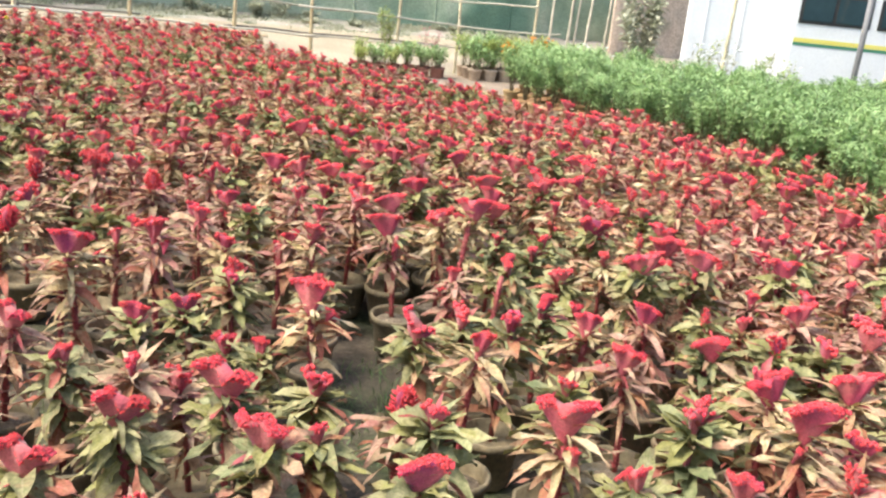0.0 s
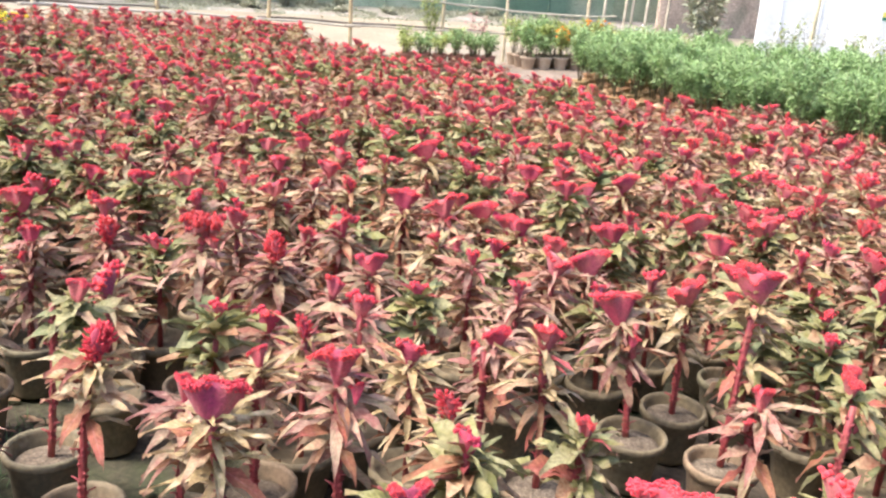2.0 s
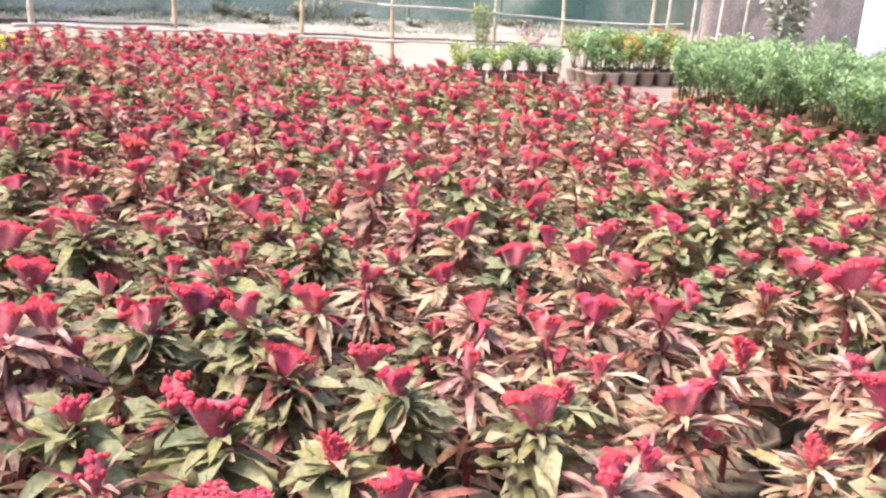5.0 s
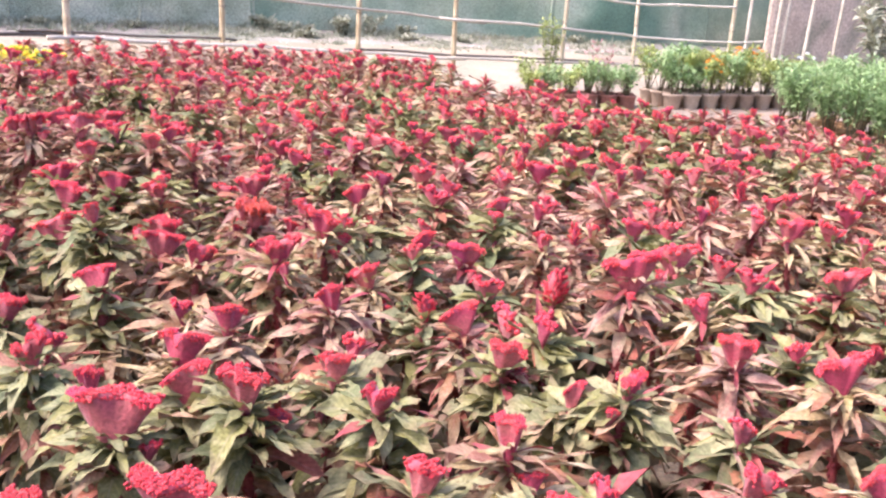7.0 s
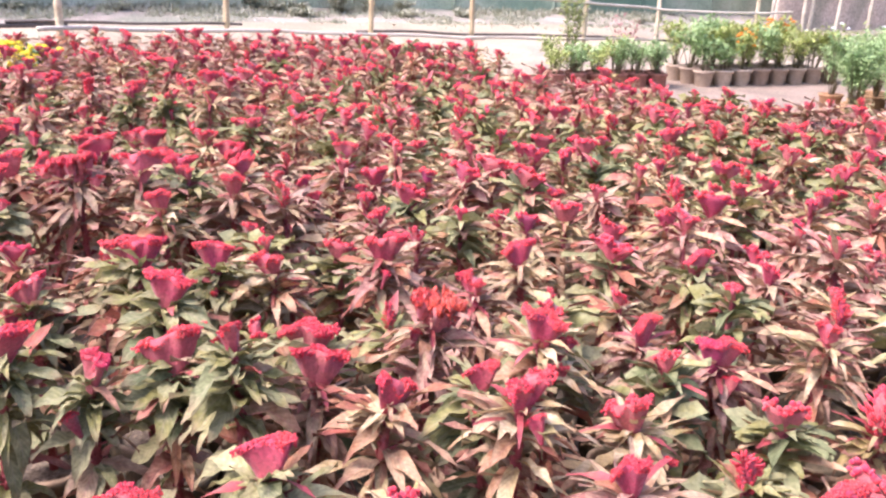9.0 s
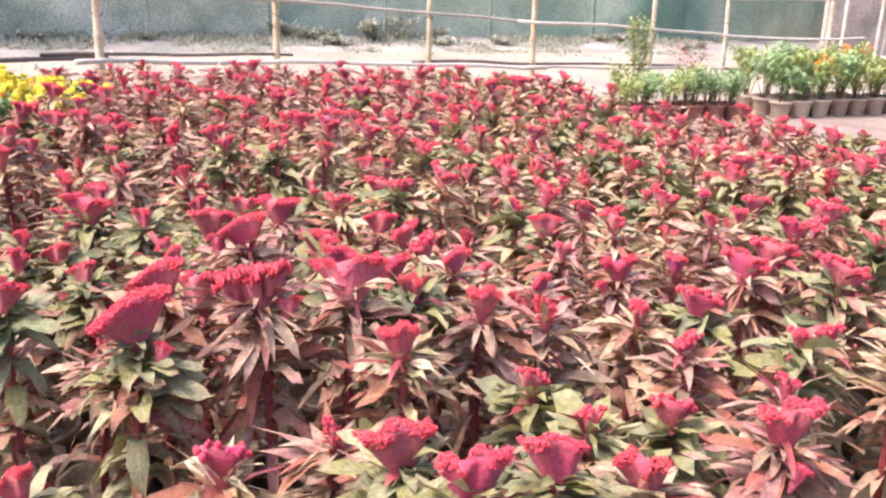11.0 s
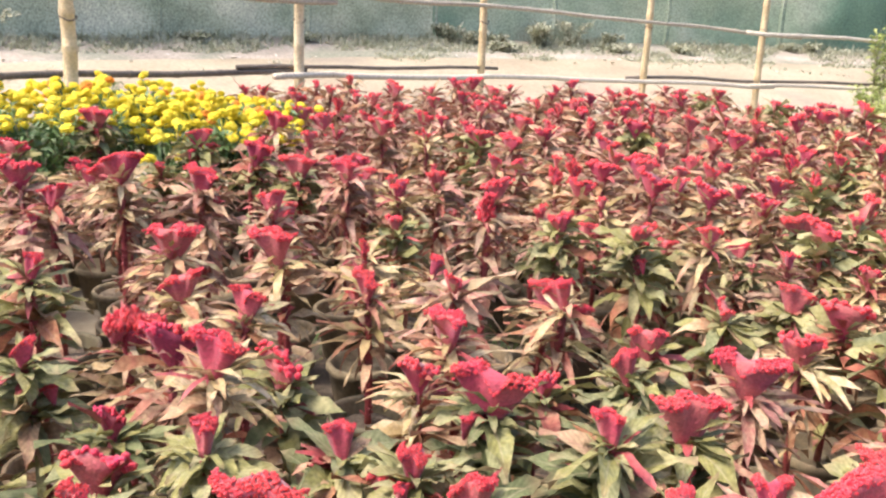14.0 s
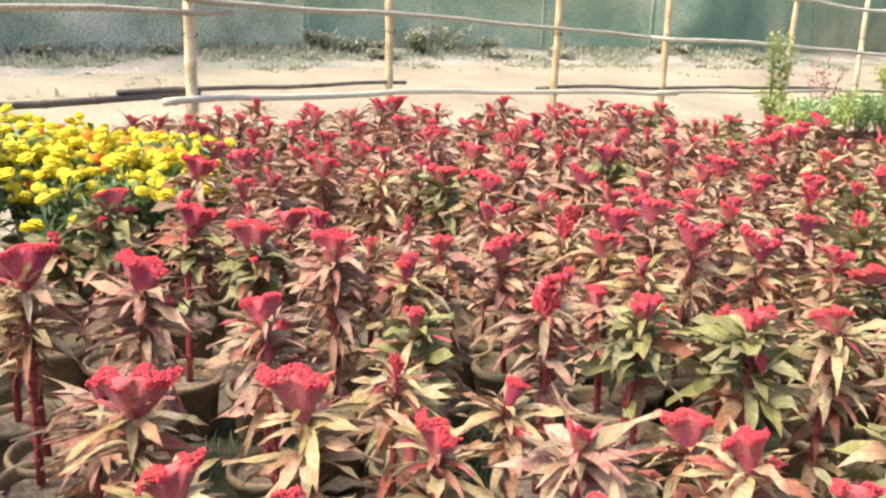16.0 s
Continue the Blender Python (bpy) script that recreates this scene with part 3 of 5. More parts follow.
def celosia(x, y, width, kind, z, habit=3, pot_at=None, leaf_by_leaf=False):
    """One potted plant whose crest, about width across, is centred at x, y and height z; pot_at: a pot seen whole, under a bare stem."""
    g = height(x, y)
    size = rng.uniform(0.94, 1.06) * (1.3 if z < 0.45 else 1)
    spin = rng.uniform(0, 360)
    if habit == 3:
        habit = habit_at(x, y)
    want = min(0.68, max(0.35, z - g - 0.045))
    which_body = min(7, max(0, int(round((want - 0.40) / 0.024)) + rng.randint(-2, 2)))
    top, lean, stem, leaves = BODIES[habit][which_body]
    if (y < 4.7 or y > 9.3) and from_walk(x, y) < 2.1:      # the plants at both ends have bare legs
        leaves = BARE_LEGGED[habit][which_body]
    back = Matrix.Rotation(radians(-spin), 2)
    off = Vector((x - pot_at[0], y - pot_at[1])) if pot_at else back.inverted() @ (Vector(lean) * size)
    p = thing("potted_celosia", pose(x - off.x, y - off.y, g, 0, 0, spin), CELOSIA_LABELS[kind, habit], "potted plant", "celosia bed")
    pot = part("pot", rng.choice(POT_MESH), p, pose(0, 0, 0, rng.uniform(-2, 2), rng.uniform(-2, 2), rng.uniform(0, 360)), "clay pot with a thick rim")
    part("soil", rng.choice(SOIL_MESH), pot)
    head_at = back @ off
    slant = (head_at - Vector(lean) * size) / want
    up = Matrix(((size, 0, slant.x * want / top, 0), (0, size, slant.y * want / top, 0), (0, 0, want / top, 0), (0, 0, 0, 1)))
    part("stem", stem, p, up, "crimson stem")
    if leaf_by_leaf or pot_at:
        dry, turn = rng.choice((0.05, 0.2, 0.4)), rng.uniform(0, 6)
        for which, number in ((0, rng.randint(22, 28)), (1, rng.randint(20, 26) if pot_at else rng.randint(26, 32)), (2, rng.randint(6, 11) if pot_at else rng.randint(24, 30))):
            for _ in range(number):
                turn += 2.4 + rng.uniform(-0.3, 0.3)
                lz = want + (rng.uniform(-0.045, 0.015), rng.uniform(-0.12, 0.0), -rng.uniform(0.08, 0.08 + (0.35 if pot_at else 0.78) * (want - 0.24)))[which]
                u = min(1, (lz - 0.14) / (want - 0.14))
                part("leaf", rng.choice(LEAVES[which, 3 if rng.random() < dry + 0.2 * (which - 1) else habit]), p,
                     Matrix.LocRotScale((lean[0] * u * u + slant.x * lz, lean[1] * u * u + slant.y * lz, lz), Euler((rng.uniform(-0.2, 0.2), rng.uniform(-0.2, 0.2), turn)), (size, size, size)))
    else:
        part("foliage", leaves, p, up)
    wide = max(0.3, min(1.1 if kind > 1 else 1.4, width / 0.105))
    mesh = rng.choice((CRESTS, PLUMES, BRAINS, CLUSTERS)[kind])
    head = Matrix.LocRotScale((head_at.x, head_at.y, want - 0.005), Euler((rng.uniform(-0.25, 0.25), rng.uniform(-0.2, 0.2), rng.gauss(0, 0.3 if width > 0.09 else 0.55) - radians(spin))),
                              (wide, 0.5 * wide + 0.5, 0.3 * wide + 0.66) if kind != 1 else (1.1, 1.1, 1.0 + 0.2 * rng.random()))
    part("flower_head", mesh, p, head)
    for k in range(rng.choice((0, 0, 1, 1, 2))):        # small side crests
        a = rng.uniform(0, 6.28)
        s = rng.uniform(0.3, 0.5)
        part("flower_head", rng.choice(CRESTS), p,
             Matrix.LocRotScale((head_at.x + 0.055 * math.cos(a), head_at.y + 0.055 * math.sin(a), want - rng.uniform(0.02, 0.07)), Euler((0.3 * math.sin(-a), 0.3 * math.cos(a), a)), (s, s, s * 1.2)))
    return p


# plants that stand out along the walk: x, y and height of the crest, its width, kind (0 comb, 1 plume, 2 and 3 many-lobed),
# habit (0 sage, 1 tan, 2 mauve, 3 as its neighbours)
stretch_1 = [
    (0.55, 2.53, 0.57, 0.108, 0, 0), (0.21, 2.55, 0.60, 0.123, 0, 0), (-0.16, 2.62, 0.58, 0.116, 0, 0), (1.03, 2.65, 0.57, 0.069, 0, 0),
    (1.28, 2.71, 0.55, 0.077, 0, 2), (0.05, 2.75, 0.62, 0.142, 0, 0), (0.87, 2.83, 0.60, 0.178, 0, 1), (-0.48, 2.97, 0.52, 0.061, 0, 0),
    (0.45, 2.99, 0.50, 0.052, 1, 2), (1.49, 3.00, 0.60, 0.173, 0, 1), (1.45, 3.18, 0.60, 0.124, 0, 1), (0.63, 3.21, 0.62, 0.064, 0, 1),
    (-0.01, 3.24, 0.50, 0.050, 0, 0), (0.12, 3.29, 0.66, 0.150, 0, 1), (-0.43, 3.31, 0.52, 0.086, 0, 0), (-0.15, 3.34, 0.46, 0.070, 0, 0),
]
stretch_2 = [
    (1.74, 3.38, 0.55, 0.142, 0, 1), (1.07, 3.42, 0.54, 0.103, 0, 2), (-0.34, 3.49, 0.50, 0.092, 0, 0), (-0.76, 3.53, 0.64, 0.136, 0, 1),
    (1.37, 3.61, 0.54, 0.110, 0, 0), (0.97, 3.65, 0.55, 0.093, 0, 1), (-0.54, 3.71, 0.68, 0.110, 0, 2), (0.82, 3.80, 0.54, 0.088, 0, 0),
    (-1.15, 3.82, 0.60, 0.074, 1, 1), (0.02, 3.87, 0.51, 0.046, 0, 0), (1.19, 3.90, 0.52, 0.101, 0, 2), (1.72, 3.93, 0.58, 0.120, 0, 3),
    (-0.79, 3.95, 0.56, 0.042, 0, 1), (-1.31, 4.04, 0.64, 0.066, 0, 0), (1.18, 4.08, 0.65, 0.168, 0, 0), (0.69, 4.12, 0.58, 0.080, 0, 3),
]
stretch_3 = [
    (-0.09, 4.14, 0.61, 0.074, 0, 1), (1.43, 4.28, 0.63, 0.144, 0, 0), (-0.22, 4.31, 0.53, 0.072, 0, 2), (1.23, 4.31, 0.58, 0.170, 0, 3),
    (-1.77, 4.31, 0.59, 0.091, 0, 1), (1.81, 4.45, 0.60, 0.138, 0, 0), (-1.14, 4.49, 0.71, 0.163, 3, 2), (0.52, 4.49, 0.69, 0.213, 0, 1),
    (0.15, 4.55, 0.56, 0.146, 0, 2), (-1.77, 4.62, 0.58, 0.070, 0, 3), (-0.76, 4.62, 0.51, 0.064, 0, 2), (1.36, 4.67, 0.58, 0.170, 0, 3),
    (0.37, 4.70, 0.58, 0.120, 0, 3), (-0.97, 4.70, 0.58, 0.050, 1, 3), (-1.60, 4.81, 0.55, 0.079, 1, 2), (2.20, 4.81, 0.58, 0.110, 0, 3),
]
stretch_4 = [
    (-0.68, 4.87, 0.51, 0.108, 0, 2), (1.06, 4.88, 0.58, 0.170, 0, 3), (-1.04, 4.89, 0.51, 0.090, 0, 2), (-1.98, 4.92, 0.60, 0.188, 0, 0),
    (0.59, 4.95, 0.58, 0.170, 0, 3), (-0.47, 5.04, 0.58, 0.050, 0, 3), (0.08, 5.05, 0.53, 0.162, 0, 2), (-0.83, 5.08, 0.57, 0.085, 0, 2),
    (-0.06, 5.08, 0.58, 0.082, 0, 1), (-1.39, 5.11, 0.62, 0.064, 0, 2), (-1.75, 5.11, 0.55, 0.089, 0, 2), (-1.00, 5.23, 0.48, 0.083, 0, 2),
    (0.56, 5.23, 0.59, 0.115, 0, 1), (-1.51, 5.28, 0.64, 0.102, 0, 0), (0.17, 5.30, 0.58, 0.130, 0, 3), (-0.42, 5.31, 0.48, 0.059, 0, 0),
]
stretch_5 = [
    (-2.61, 5.43, 0.66, 0.112, 0, 2), (-0.18, 5.47, 0.53, 0.106, 0, 1), (-1.21, 5.49, 0.58, 0.110, 0, 3), (-1.79, 5.49, 0.58, 0.070, 0, 3),
    (-2.54, 5.50, 0.66, 0.087, 0, 2), (-2.71, 5.51, 0.66, 0.160, 0, 2), (0.51, 5.51, 0.59, 0.136, 0, 0), (-0.50, 5.53, 0.56, 0.136, 0, 2),
    (0.82, 5.61, 0.58, 0.162, 0, 0), (-2.06, 5.61, 0.54, 0.107, 0, 0), (-0.22, 5.62, 0.49, 0.141, 0, 1), (-0.01, 5.64, 0.66, 0.101, 0, 0),
    (-0.35, 5.65, 0.53, 0.141, 0, 1), (-2.40, 5.66, 0.60, 0.111, 0, 0), (-2.16, 5.67, 0.64, 0.089, 0, 0), (-0.69, 5.71, 0.53, 0.184, 0, 1),
]
stretch_6 = [
    (-2.49, 5.73, 0.60, 0.042, 0, 0), (2.46, 5.74, 0.58, 0.170, 0, 3), (-2.73, 5.83, 0.55, 0.056, 0, 0), (-1.47, 5.86, 0.58, 0.080, 0, 3),
    (-2.36, 5.89, 0.56, 0.159, 0, 0), (-2.06, 5.93, 0.58, 0.100, 0, 3), (-2.62, 5.93, 0.58, 0.053, 0, 0), (-2.32, 5.97, 0.63, 0.064, 0, 0),
    (0.10, 5.98, 0.58, 0.100, 0, 3), (-1.35, 6.02, 0.58, 0.110, 0, 3), (-1.65, 6.03, 0.56, 0.077, 0, 2), (-1.76, 6.05, 0.48, 0.045, 0, 0),
    (-2.88, 6.06, 0.55, 0.122, 0, 0), (-0.16, 6.08, 0.62, 0.116, 0, 1), (-0.66, 6.14, 0.67, 0.141, 0, 1), (-2.52, 6.15, 0.57, 0.078, 0, 0),
]
stretch_7 = [
    (-3.03, 6.18, 0.60, 0.143, 0, 0), (-1.98, 6.26, 0.55, 0.075, 0, 2), (0.30, 6.26, 0.58, 0.120, 0, 3), (-2.84, 6.28, 0.63, 0.092, 0, 0),
    (-1.75, 6.28, 0.56, 0.069, 0, 1), (-2.61, 6.33, 0.61, 0.056, 0, 0), (-2.38, 6.34, 0.56, 0.069, 0, 1), (-2.96, 6.34, 0.60, 0.080, 0, 0),
    (-3.15, 6.35, 0.58, 0.045, 0, 0), (-3.33, 6.47, 0.58, 0.064, 0, 0), (-2.72, 6.48, 0.59, 0.072, 0, 0), (-1.34, 6.49, 0.59, 0.082, 0, 1),
    (-1.55, 6.50, 0.56, 0.090, 0, 0), (-0.66, 6.53, 0.58, 0.150, 0, 3), (-2.16, 6.53, 0.59, 0.043, 0, 0), (-2.26, 6.57, 0.54, 0.040, 0, 0),
]
stretch_8 = [
    (-3.08, 6.60, 0.55, 0.100, 0, 1), (-1.72, 6.63, 0.61, 0.102, 0, 1), (-1.55, 6.67, 0.51, 0.115, 0, 0), (-2.40, 6.70, 0.56, 0.076, 0, 0),
    (-3.02, 6.74, 0.57, 0.074, 0, 2), (-1.43, 6.77, 0.56, 0.077, 0, 1), (-1.89, 6.79, 0.58, 0.083, 0, 2), (-3.64, 6.88, 0.49, 0.101, 0, 0),
    (-2.50, 6.89, 0.56, 0.090, 0, 2), (-3.41, 6.92, 0.57, 0.101, 0, 0), (-2.82, 6.93, 0.58, 0.062, 0, 2), (-1.47, 6.97, 0.62, 0.083, 0, 0),
    (-1.92, 7.01, 0.60, 0.075, 0, 1), (-1.00, 7.08, 0.57, 0.120, 0, 1), (-3.00, 7.08, 0.64, 0.089, 0, 1), (-2.09, 7.10, 0.65, 0.142, 0, 2),
]
stretch_9 = [
    (-3.24, 7.15, 0.59, 0.081, 0, 1), (-3.53, 7.17, 0.67, 0.054, 0, 0), (-3.07, 7.20, 0.61, 0.060, 0, 0), (-2.78, 7.20, 0.55, 0.088, 0, 1),
    (-4.00, 7.21, 0.62, 0.114, 0, 0), (-3.83, 7.21, 0.57, 0.081, 0, 0), (-3.68, 7.26, 0.59, 0.132, 0, 0), (-3.40, 7.29, 0.56, 0.115, 0, 2),
    (-2.27, 7.30, 0.52, 0.051, 1, 1), (-1.49, 7.33, 0.60, 0.110, 0, 3), (-2.95, 7.38, 0.64, 0.097, 0, 1), (-3.44, 7.40, 0.58, 0.117, 0, 0),
    (-3.18, 7.45, 0.64, 0.129, 2, 2), (-3.77, 7.48, 0.64, 0.116, 0, 0), (-4.09, 7.49, 0.61, 0.079, 0, 0), (-2.54, 7.54, 0.53, 0.107, 0, 2),
]
stretch_10 = [
    (-2.30, 7.54, 0.60, 0.050, 0, 3), (-3.89, 7.64, 0.67, 0.096, 0, 0), (-2.69, 7.66, 0.53, 0.073, 0, 2), (-3.09, 7.78, 0.58, 0.071, 0, 2),
    (-3.75, 7.78, 0.62, 0.097, 0, 0), (-3.61, 7.81, 0.60, 0.078, 0, 1), (-3.99, 7.84, 0.60, 0.120, 0, 3), (-1.46, 7.94, 0.60, 0.110, 0, 3),
    (-3.35, 7.99, 0.60, 0.113, 0, 2), (-2.97, 8.08, 0.57, 0.102, 0, 1), (-4.51, 8.09, 0.69, 0.145, 0, 0), (-4.78, 8.13, 0.72, 0.067, 0, 0),
    (-2.46, 8.15, 0.55, 0.082, 0, 0), (-4.02, 8.15, 0.66, 0.071, 0, 1), (-5.01, 8.20, 0.64, 0.060, 0, 3), (-4.51, 8.23, 0.72, 0.109, 0, 2),
]
stretch_11 = [
    (-4.32, 8.25, 0.72, 0.144, 3, 2), (-4.14, 8.30, 0.72, 0.159, 0, 2), (-3.87, 8.37, 0.67, 0.069, 0, 2), (-4.02, 8.38, 0.69, 0.056, 0, 0),
    (-5.13, 8.40, 0.64, 0.090, 0, 3), (-4.49, 8.43, 0.64, 0.120, 0, 3), (-4.09, 8.54, 0.68, 0.092, 0, 0), (-4.82, 8.57, 0.62, 0.064, 0, 0),
    (-5.00, 8.60, 0.64, 0.051, 0, 0), (-5.59, 8.64, 0.64, 0.100, 0, 0), (-5.13, 8.65, 0.62, 0.121, 0, 0), (-4.22, 8.68, 0.64, 0.106, 0, 0),
    (-4.65, 8.72, 0.62, 0.054, 0, 0), (-5.34, 8.72, 0.62, 0.125, 0, 0), (-3.73, 8.73, 0.59, 0.046, 0, 2), (-3.95, 8.74, 0.64, 0.070, 0, 3),
]
stretch_12 = [
    (-5.48, 8.88, 0.63, 0.050, 0, 0), (-4.51, 8.88, 0.65, 0.128, 0, 2), (-4.29, 8.91, 0.62, 0.083, 0, 0), (-4.74, 8.91, 0.59, 0.048, 0, 0),
    (-3.87, 8.93, 0.55, 0.077, 0, 1), (-5.06, 8.93, 0.55, 0.071, 0, 0), (-3.49, 8.95, 0.58, 0.096, 0, 2), (-5.16, 8.95, 0.59, 0.051, 0, 0),
    (-4.61, 8.96, 0.60, 0.059, 0, 2), (-4.85, 9.04, 0.64, 0.052, 0, 0), (-5.30, 9.04, 0.56, 0.055, 0, 0), (-5.57, 9.12, 0.65, 0.109, 0, 1),
    (-5.06, 9.14, 0.63, 0.140, 0, 0), (-5.97, 9.15, 0.60, 0.041, 0, 0), (-4.36, 9.18, 0.55, 0.108, 0, 0), (-4.71, 9.22, 0.58, 0.138, 0, 0),
]
stretch_13 = [
    (-4.11, 9.24, 0.57, 0.088, 0, 1), (-3.67, 9.33, 0.59, 0.106, 0, 0), (-6.13, 9.42, 0.68, 0.050, 0, 3), (-5.90, 9.42, 0.55, 0.138, 3, 1),
    (-4.81, 9.44, 0.59, 0.055, 0, 0), (-4.22, 9.48, 0.54, 0.108, 0, 2), (-4.56, 9.49, 0.57, 0.169, 0, 2), (-5.67, 9.53, 0.60, 0.082, 0, 1),
    (-5.20, 9.55, 0.58, 0.118, 0, 1), (-5.89, 9.67, 0.57, 0.098, 0, 1), (-4.95, 9.74, 0.63, 0.070, 0, 1), (-4.74, 9.77, 0.51, 0.095, 0, 0),
    (-5.71, 9.87, 0.64, 0.130, 0, 1), (-6.02, 9.89, 0.62, 0.142, 0, 1), (-5.47, 9.89, 0.55, 0.088, 0, 1), (-4.99, 9.94, 0.55, 0.096, 0, 1),
]
stretch_14 = [
    (-6.46, 10.03, 0.68, 0.080, 0, 3), (-5.33, 10.06, 0.57, 0.057, 0, 1), (-5.83, 10.17, 0.68, 0.080, 0, 3), (-4.32, 10.21, 0.51, 0.103, 0, 0),
    (-6.38, 10.29, 0.72, 0.124, 0, 1), (-4.76, 10.32, 0.64, 0.070, 0, 3), (-4.55, 10.34, 0.64, 0.070, 0, 3), (-6.46, 10.36, 0.68, 0.116, 0, 1),
    (-4.99, 10.38, 0.64, 0.070, 0, 3), (-5.22, 10.38, 0.66, 0.118, 1, 2), (-6.17, 10.42, 0.67, 0.126, 0, 2), (-5.88, 10.43, 0.58, 0.088, 0, 2),
    (-5.55, 10.64, 0.64, 0.070, 0, 3), (-4.41, 10.65, 0.52, 0.091, 0, 0), (-5.75, 10.69, 0.68, 0.110, 0, 3), (-4.91, 10.69, 0.53, 0.092, 0, 0),
]
stretch_15 = [
    (-5.97, 10.75, 0.68, 0.120, 0, 3), (-4.62, 10.80, 0.48, 0.072, 0, 0), (-5.01, 10.81, 0.52, 0.080, 0, 2), (-5.46, 10.87, 0.64, 0.070, 0, 3),
    (-5.78, 10.91, 0.61, 0.123, 0, 2), (-6.01, 10.95, 0.62, 0.141, 0, 0), (-6.20, 10.99, 0.66, 0.117, 0, 0), (-4.13, 11.04, 0.53, 0.122, 0, 0),
    (-6.47, 11.05, 0.69, 0.094, 0, 0), (-5.53, 11.21, 0.46, 0.092, 0, 1), (-7.09, 11.38, 0.68, 0.160, 0, 3), (-6.00, 11.51, 0.53, 0.131, 0, 2),
    (-6.36, 11.67, 0.68, 0.130, 0, 3),
]
marked = stretch_1 + stretch_2 + stretch_3 + stretch_4 + stretch_5 + stretch_6 + stretch_7 + stretch_8 + \
    stretch_9 + stretch_10 + stretch_11 + stretch_12 + stretch_13 + stretch_14 + stretch_15
BED = [(-7.3, 13.0), (-5.6, 13.9), (-4.4, 14.4), (-3.4, 13.9), (-2.9, 12.6), (-1.9, 12.1), (-0.6, 11.3), (0.1, 11.0), (0.6, 9.6), (1.6, 9.7), (2.5, 8.4),
       (3.2, 7.4), (4.6, 6.2), (3.4, 2.4), (0.4, 1.9), (-0.8, 2.1), (-2.4, 3.9), (-4.2, 6.0), (-6.2, 8.2), (-7.6, 9.4), (-7.9, 10.5), (-7.1, 11.2), (-6.25, 11.5), (-6.45, 12.3)]
BARE = [(0.28, 4.16, 0.2), (0.17, 3.7, 0.2), (0.42, 3.95, 0.12), (-1.2, 3.5, 0.28), (-1.66, 4.18, 0.2), (-1.45, 5.1, 0.1), (-0.6, 5.42, 0.12), (-0.44, 5.2, 0.12), (-1.88, 6.7, 0.12),
        (-5.72, 11.7, 0.2), (-5.26, 10.85, 0.15), (-5.1, 10.62, 0.2), (-6.56, 10.26, 0.2), (-6.54, 10.85, 0.16), (-5.98, 10.75, 0.14), (-6.25, 9.8, 0.18), (-3.87, 9.69, 0.1)]
# pots that stand free enough to be seen whole
FREE_POTS = [(0.22, 4.48), (-0.25, 4.2), (-1.19, 3.79), (-1.4, 4.0), (0.47, 4.36), (0.38, 4.7), (-0.95, 3.82), (0.46, 4.12), (0.63, 3.94), (-6.43, 10.46), (-6.6, 10.64), (-5.1, 11.0), (-4.98, 10.81), (-5.77, 11.1),
             (-5.21, 10.35), (-4.92, 10.6), (-6.22, 10.95), (-5.37, 11.26), (-6.68, 10.17)]
AISLE = [(0.7, 0.8), (-0.9, 2.9), (-2.1, 4.4), (-2.75, 5.25), (-3.3, 5.9), (-4.3, 7.05), (-5.0, 7.8), (-5.55, 8.5)]
WALK_FROM, WALK_TO = Vector((0.7, 0.8)), Vector((-5.5, 8.4))


def from_walk(x, y):
    d = WALK_TO - WALK_FROM
    s = min(1, max(0, (Vector((x, y)) - WALK_FROM).dot(d) / d.length_squared))
    return (Vector((x, y)) - WALK_FROM - s * d).length


def trodden(x, y):
    """Within the narrow aisle that the visitor treads."""
    for (x0, y0), (x1, y1) in zip(AISLE, AISLE[1:]):
        d = Vector((x1 - x0, y1 - y0))
        k = min(1, max(0, ((x - x0) * d.x + (y - y0) * d.y) / d.length_squared))
        if math.hypot(x - x0 - k * d.x, y - y0 - k * d.y) < 0.2:
            return True
    return False


free = {}
plants = []
for px, py in FREE_POTS:                      # each takes the nearest crest that is still free
    near = [m for m in marked if m[:2] not in free and math.hypot(m[0] - px, m[1] - py) < 0.2]
    if near:
        free[min(near, key=lambda m: math.hypot(m[0] - px, m[1] - py))[:2]] = (px, py)
    else:
        plants.append((from_walk(px, py) - 5, px + 0.02, py, 0.05, 0, 0.52, 2, (px, py)))
for x, y, z, w, k, h in marked:
    if not trodden(x, y) and not (h == 3 and any(math.hypot(x - bx, y - by) < br for bx, by, br in BARE)):
        plants.append((from_walk(x, y) - 5, x, y, w, k, z, h, free.get((x, y))))
taken = [p[1:3] for p in plants]
row = 0
for gy_ in np.arange(1.9, 14.6, 0.225):
    row += 1
    for gx_ in np.arange(-8, 5, 0.255):
        x, y = gx_ + 0.135 * (row % 2) + rng.uniform(-0.05, 0.05), gy_ + rng.uniform(-0.05, 0.05)
        if not inside(x, y, BED) or any(math.hypot(x - bx, y - by) < br + 0.08 for bx, by, br in BARE):
            continue
        room = 0.2 if (y < 4.5 or y > 9.4) and from_walk(x, y) < 2.0 else 0.18
        if any(abs(x - tx) < room and math.hypot(x - tx, y - ty) < room for tx, ty in taken):
            continue
        tall = 0.54 + 0.008 * max(0, y - 4) + 0.05 * (y > 12.3) + rng.uniform(-0.06, 0.05)
        if trodden(x, y):                     # young, short plants line the aisle
            plants.append((from_walk(x, y), x, y, 0.04, 0, 0.42, 3, None))
            continue
        plants.append((from_walk(x, y), x, y, rng.choice((0.04, 0.055, 0.07, 0.08, 0.095, 0.115)), rng.choices((0, 1, 2), (0.93, 0.05, 0.02))[0], tall, 3, None))
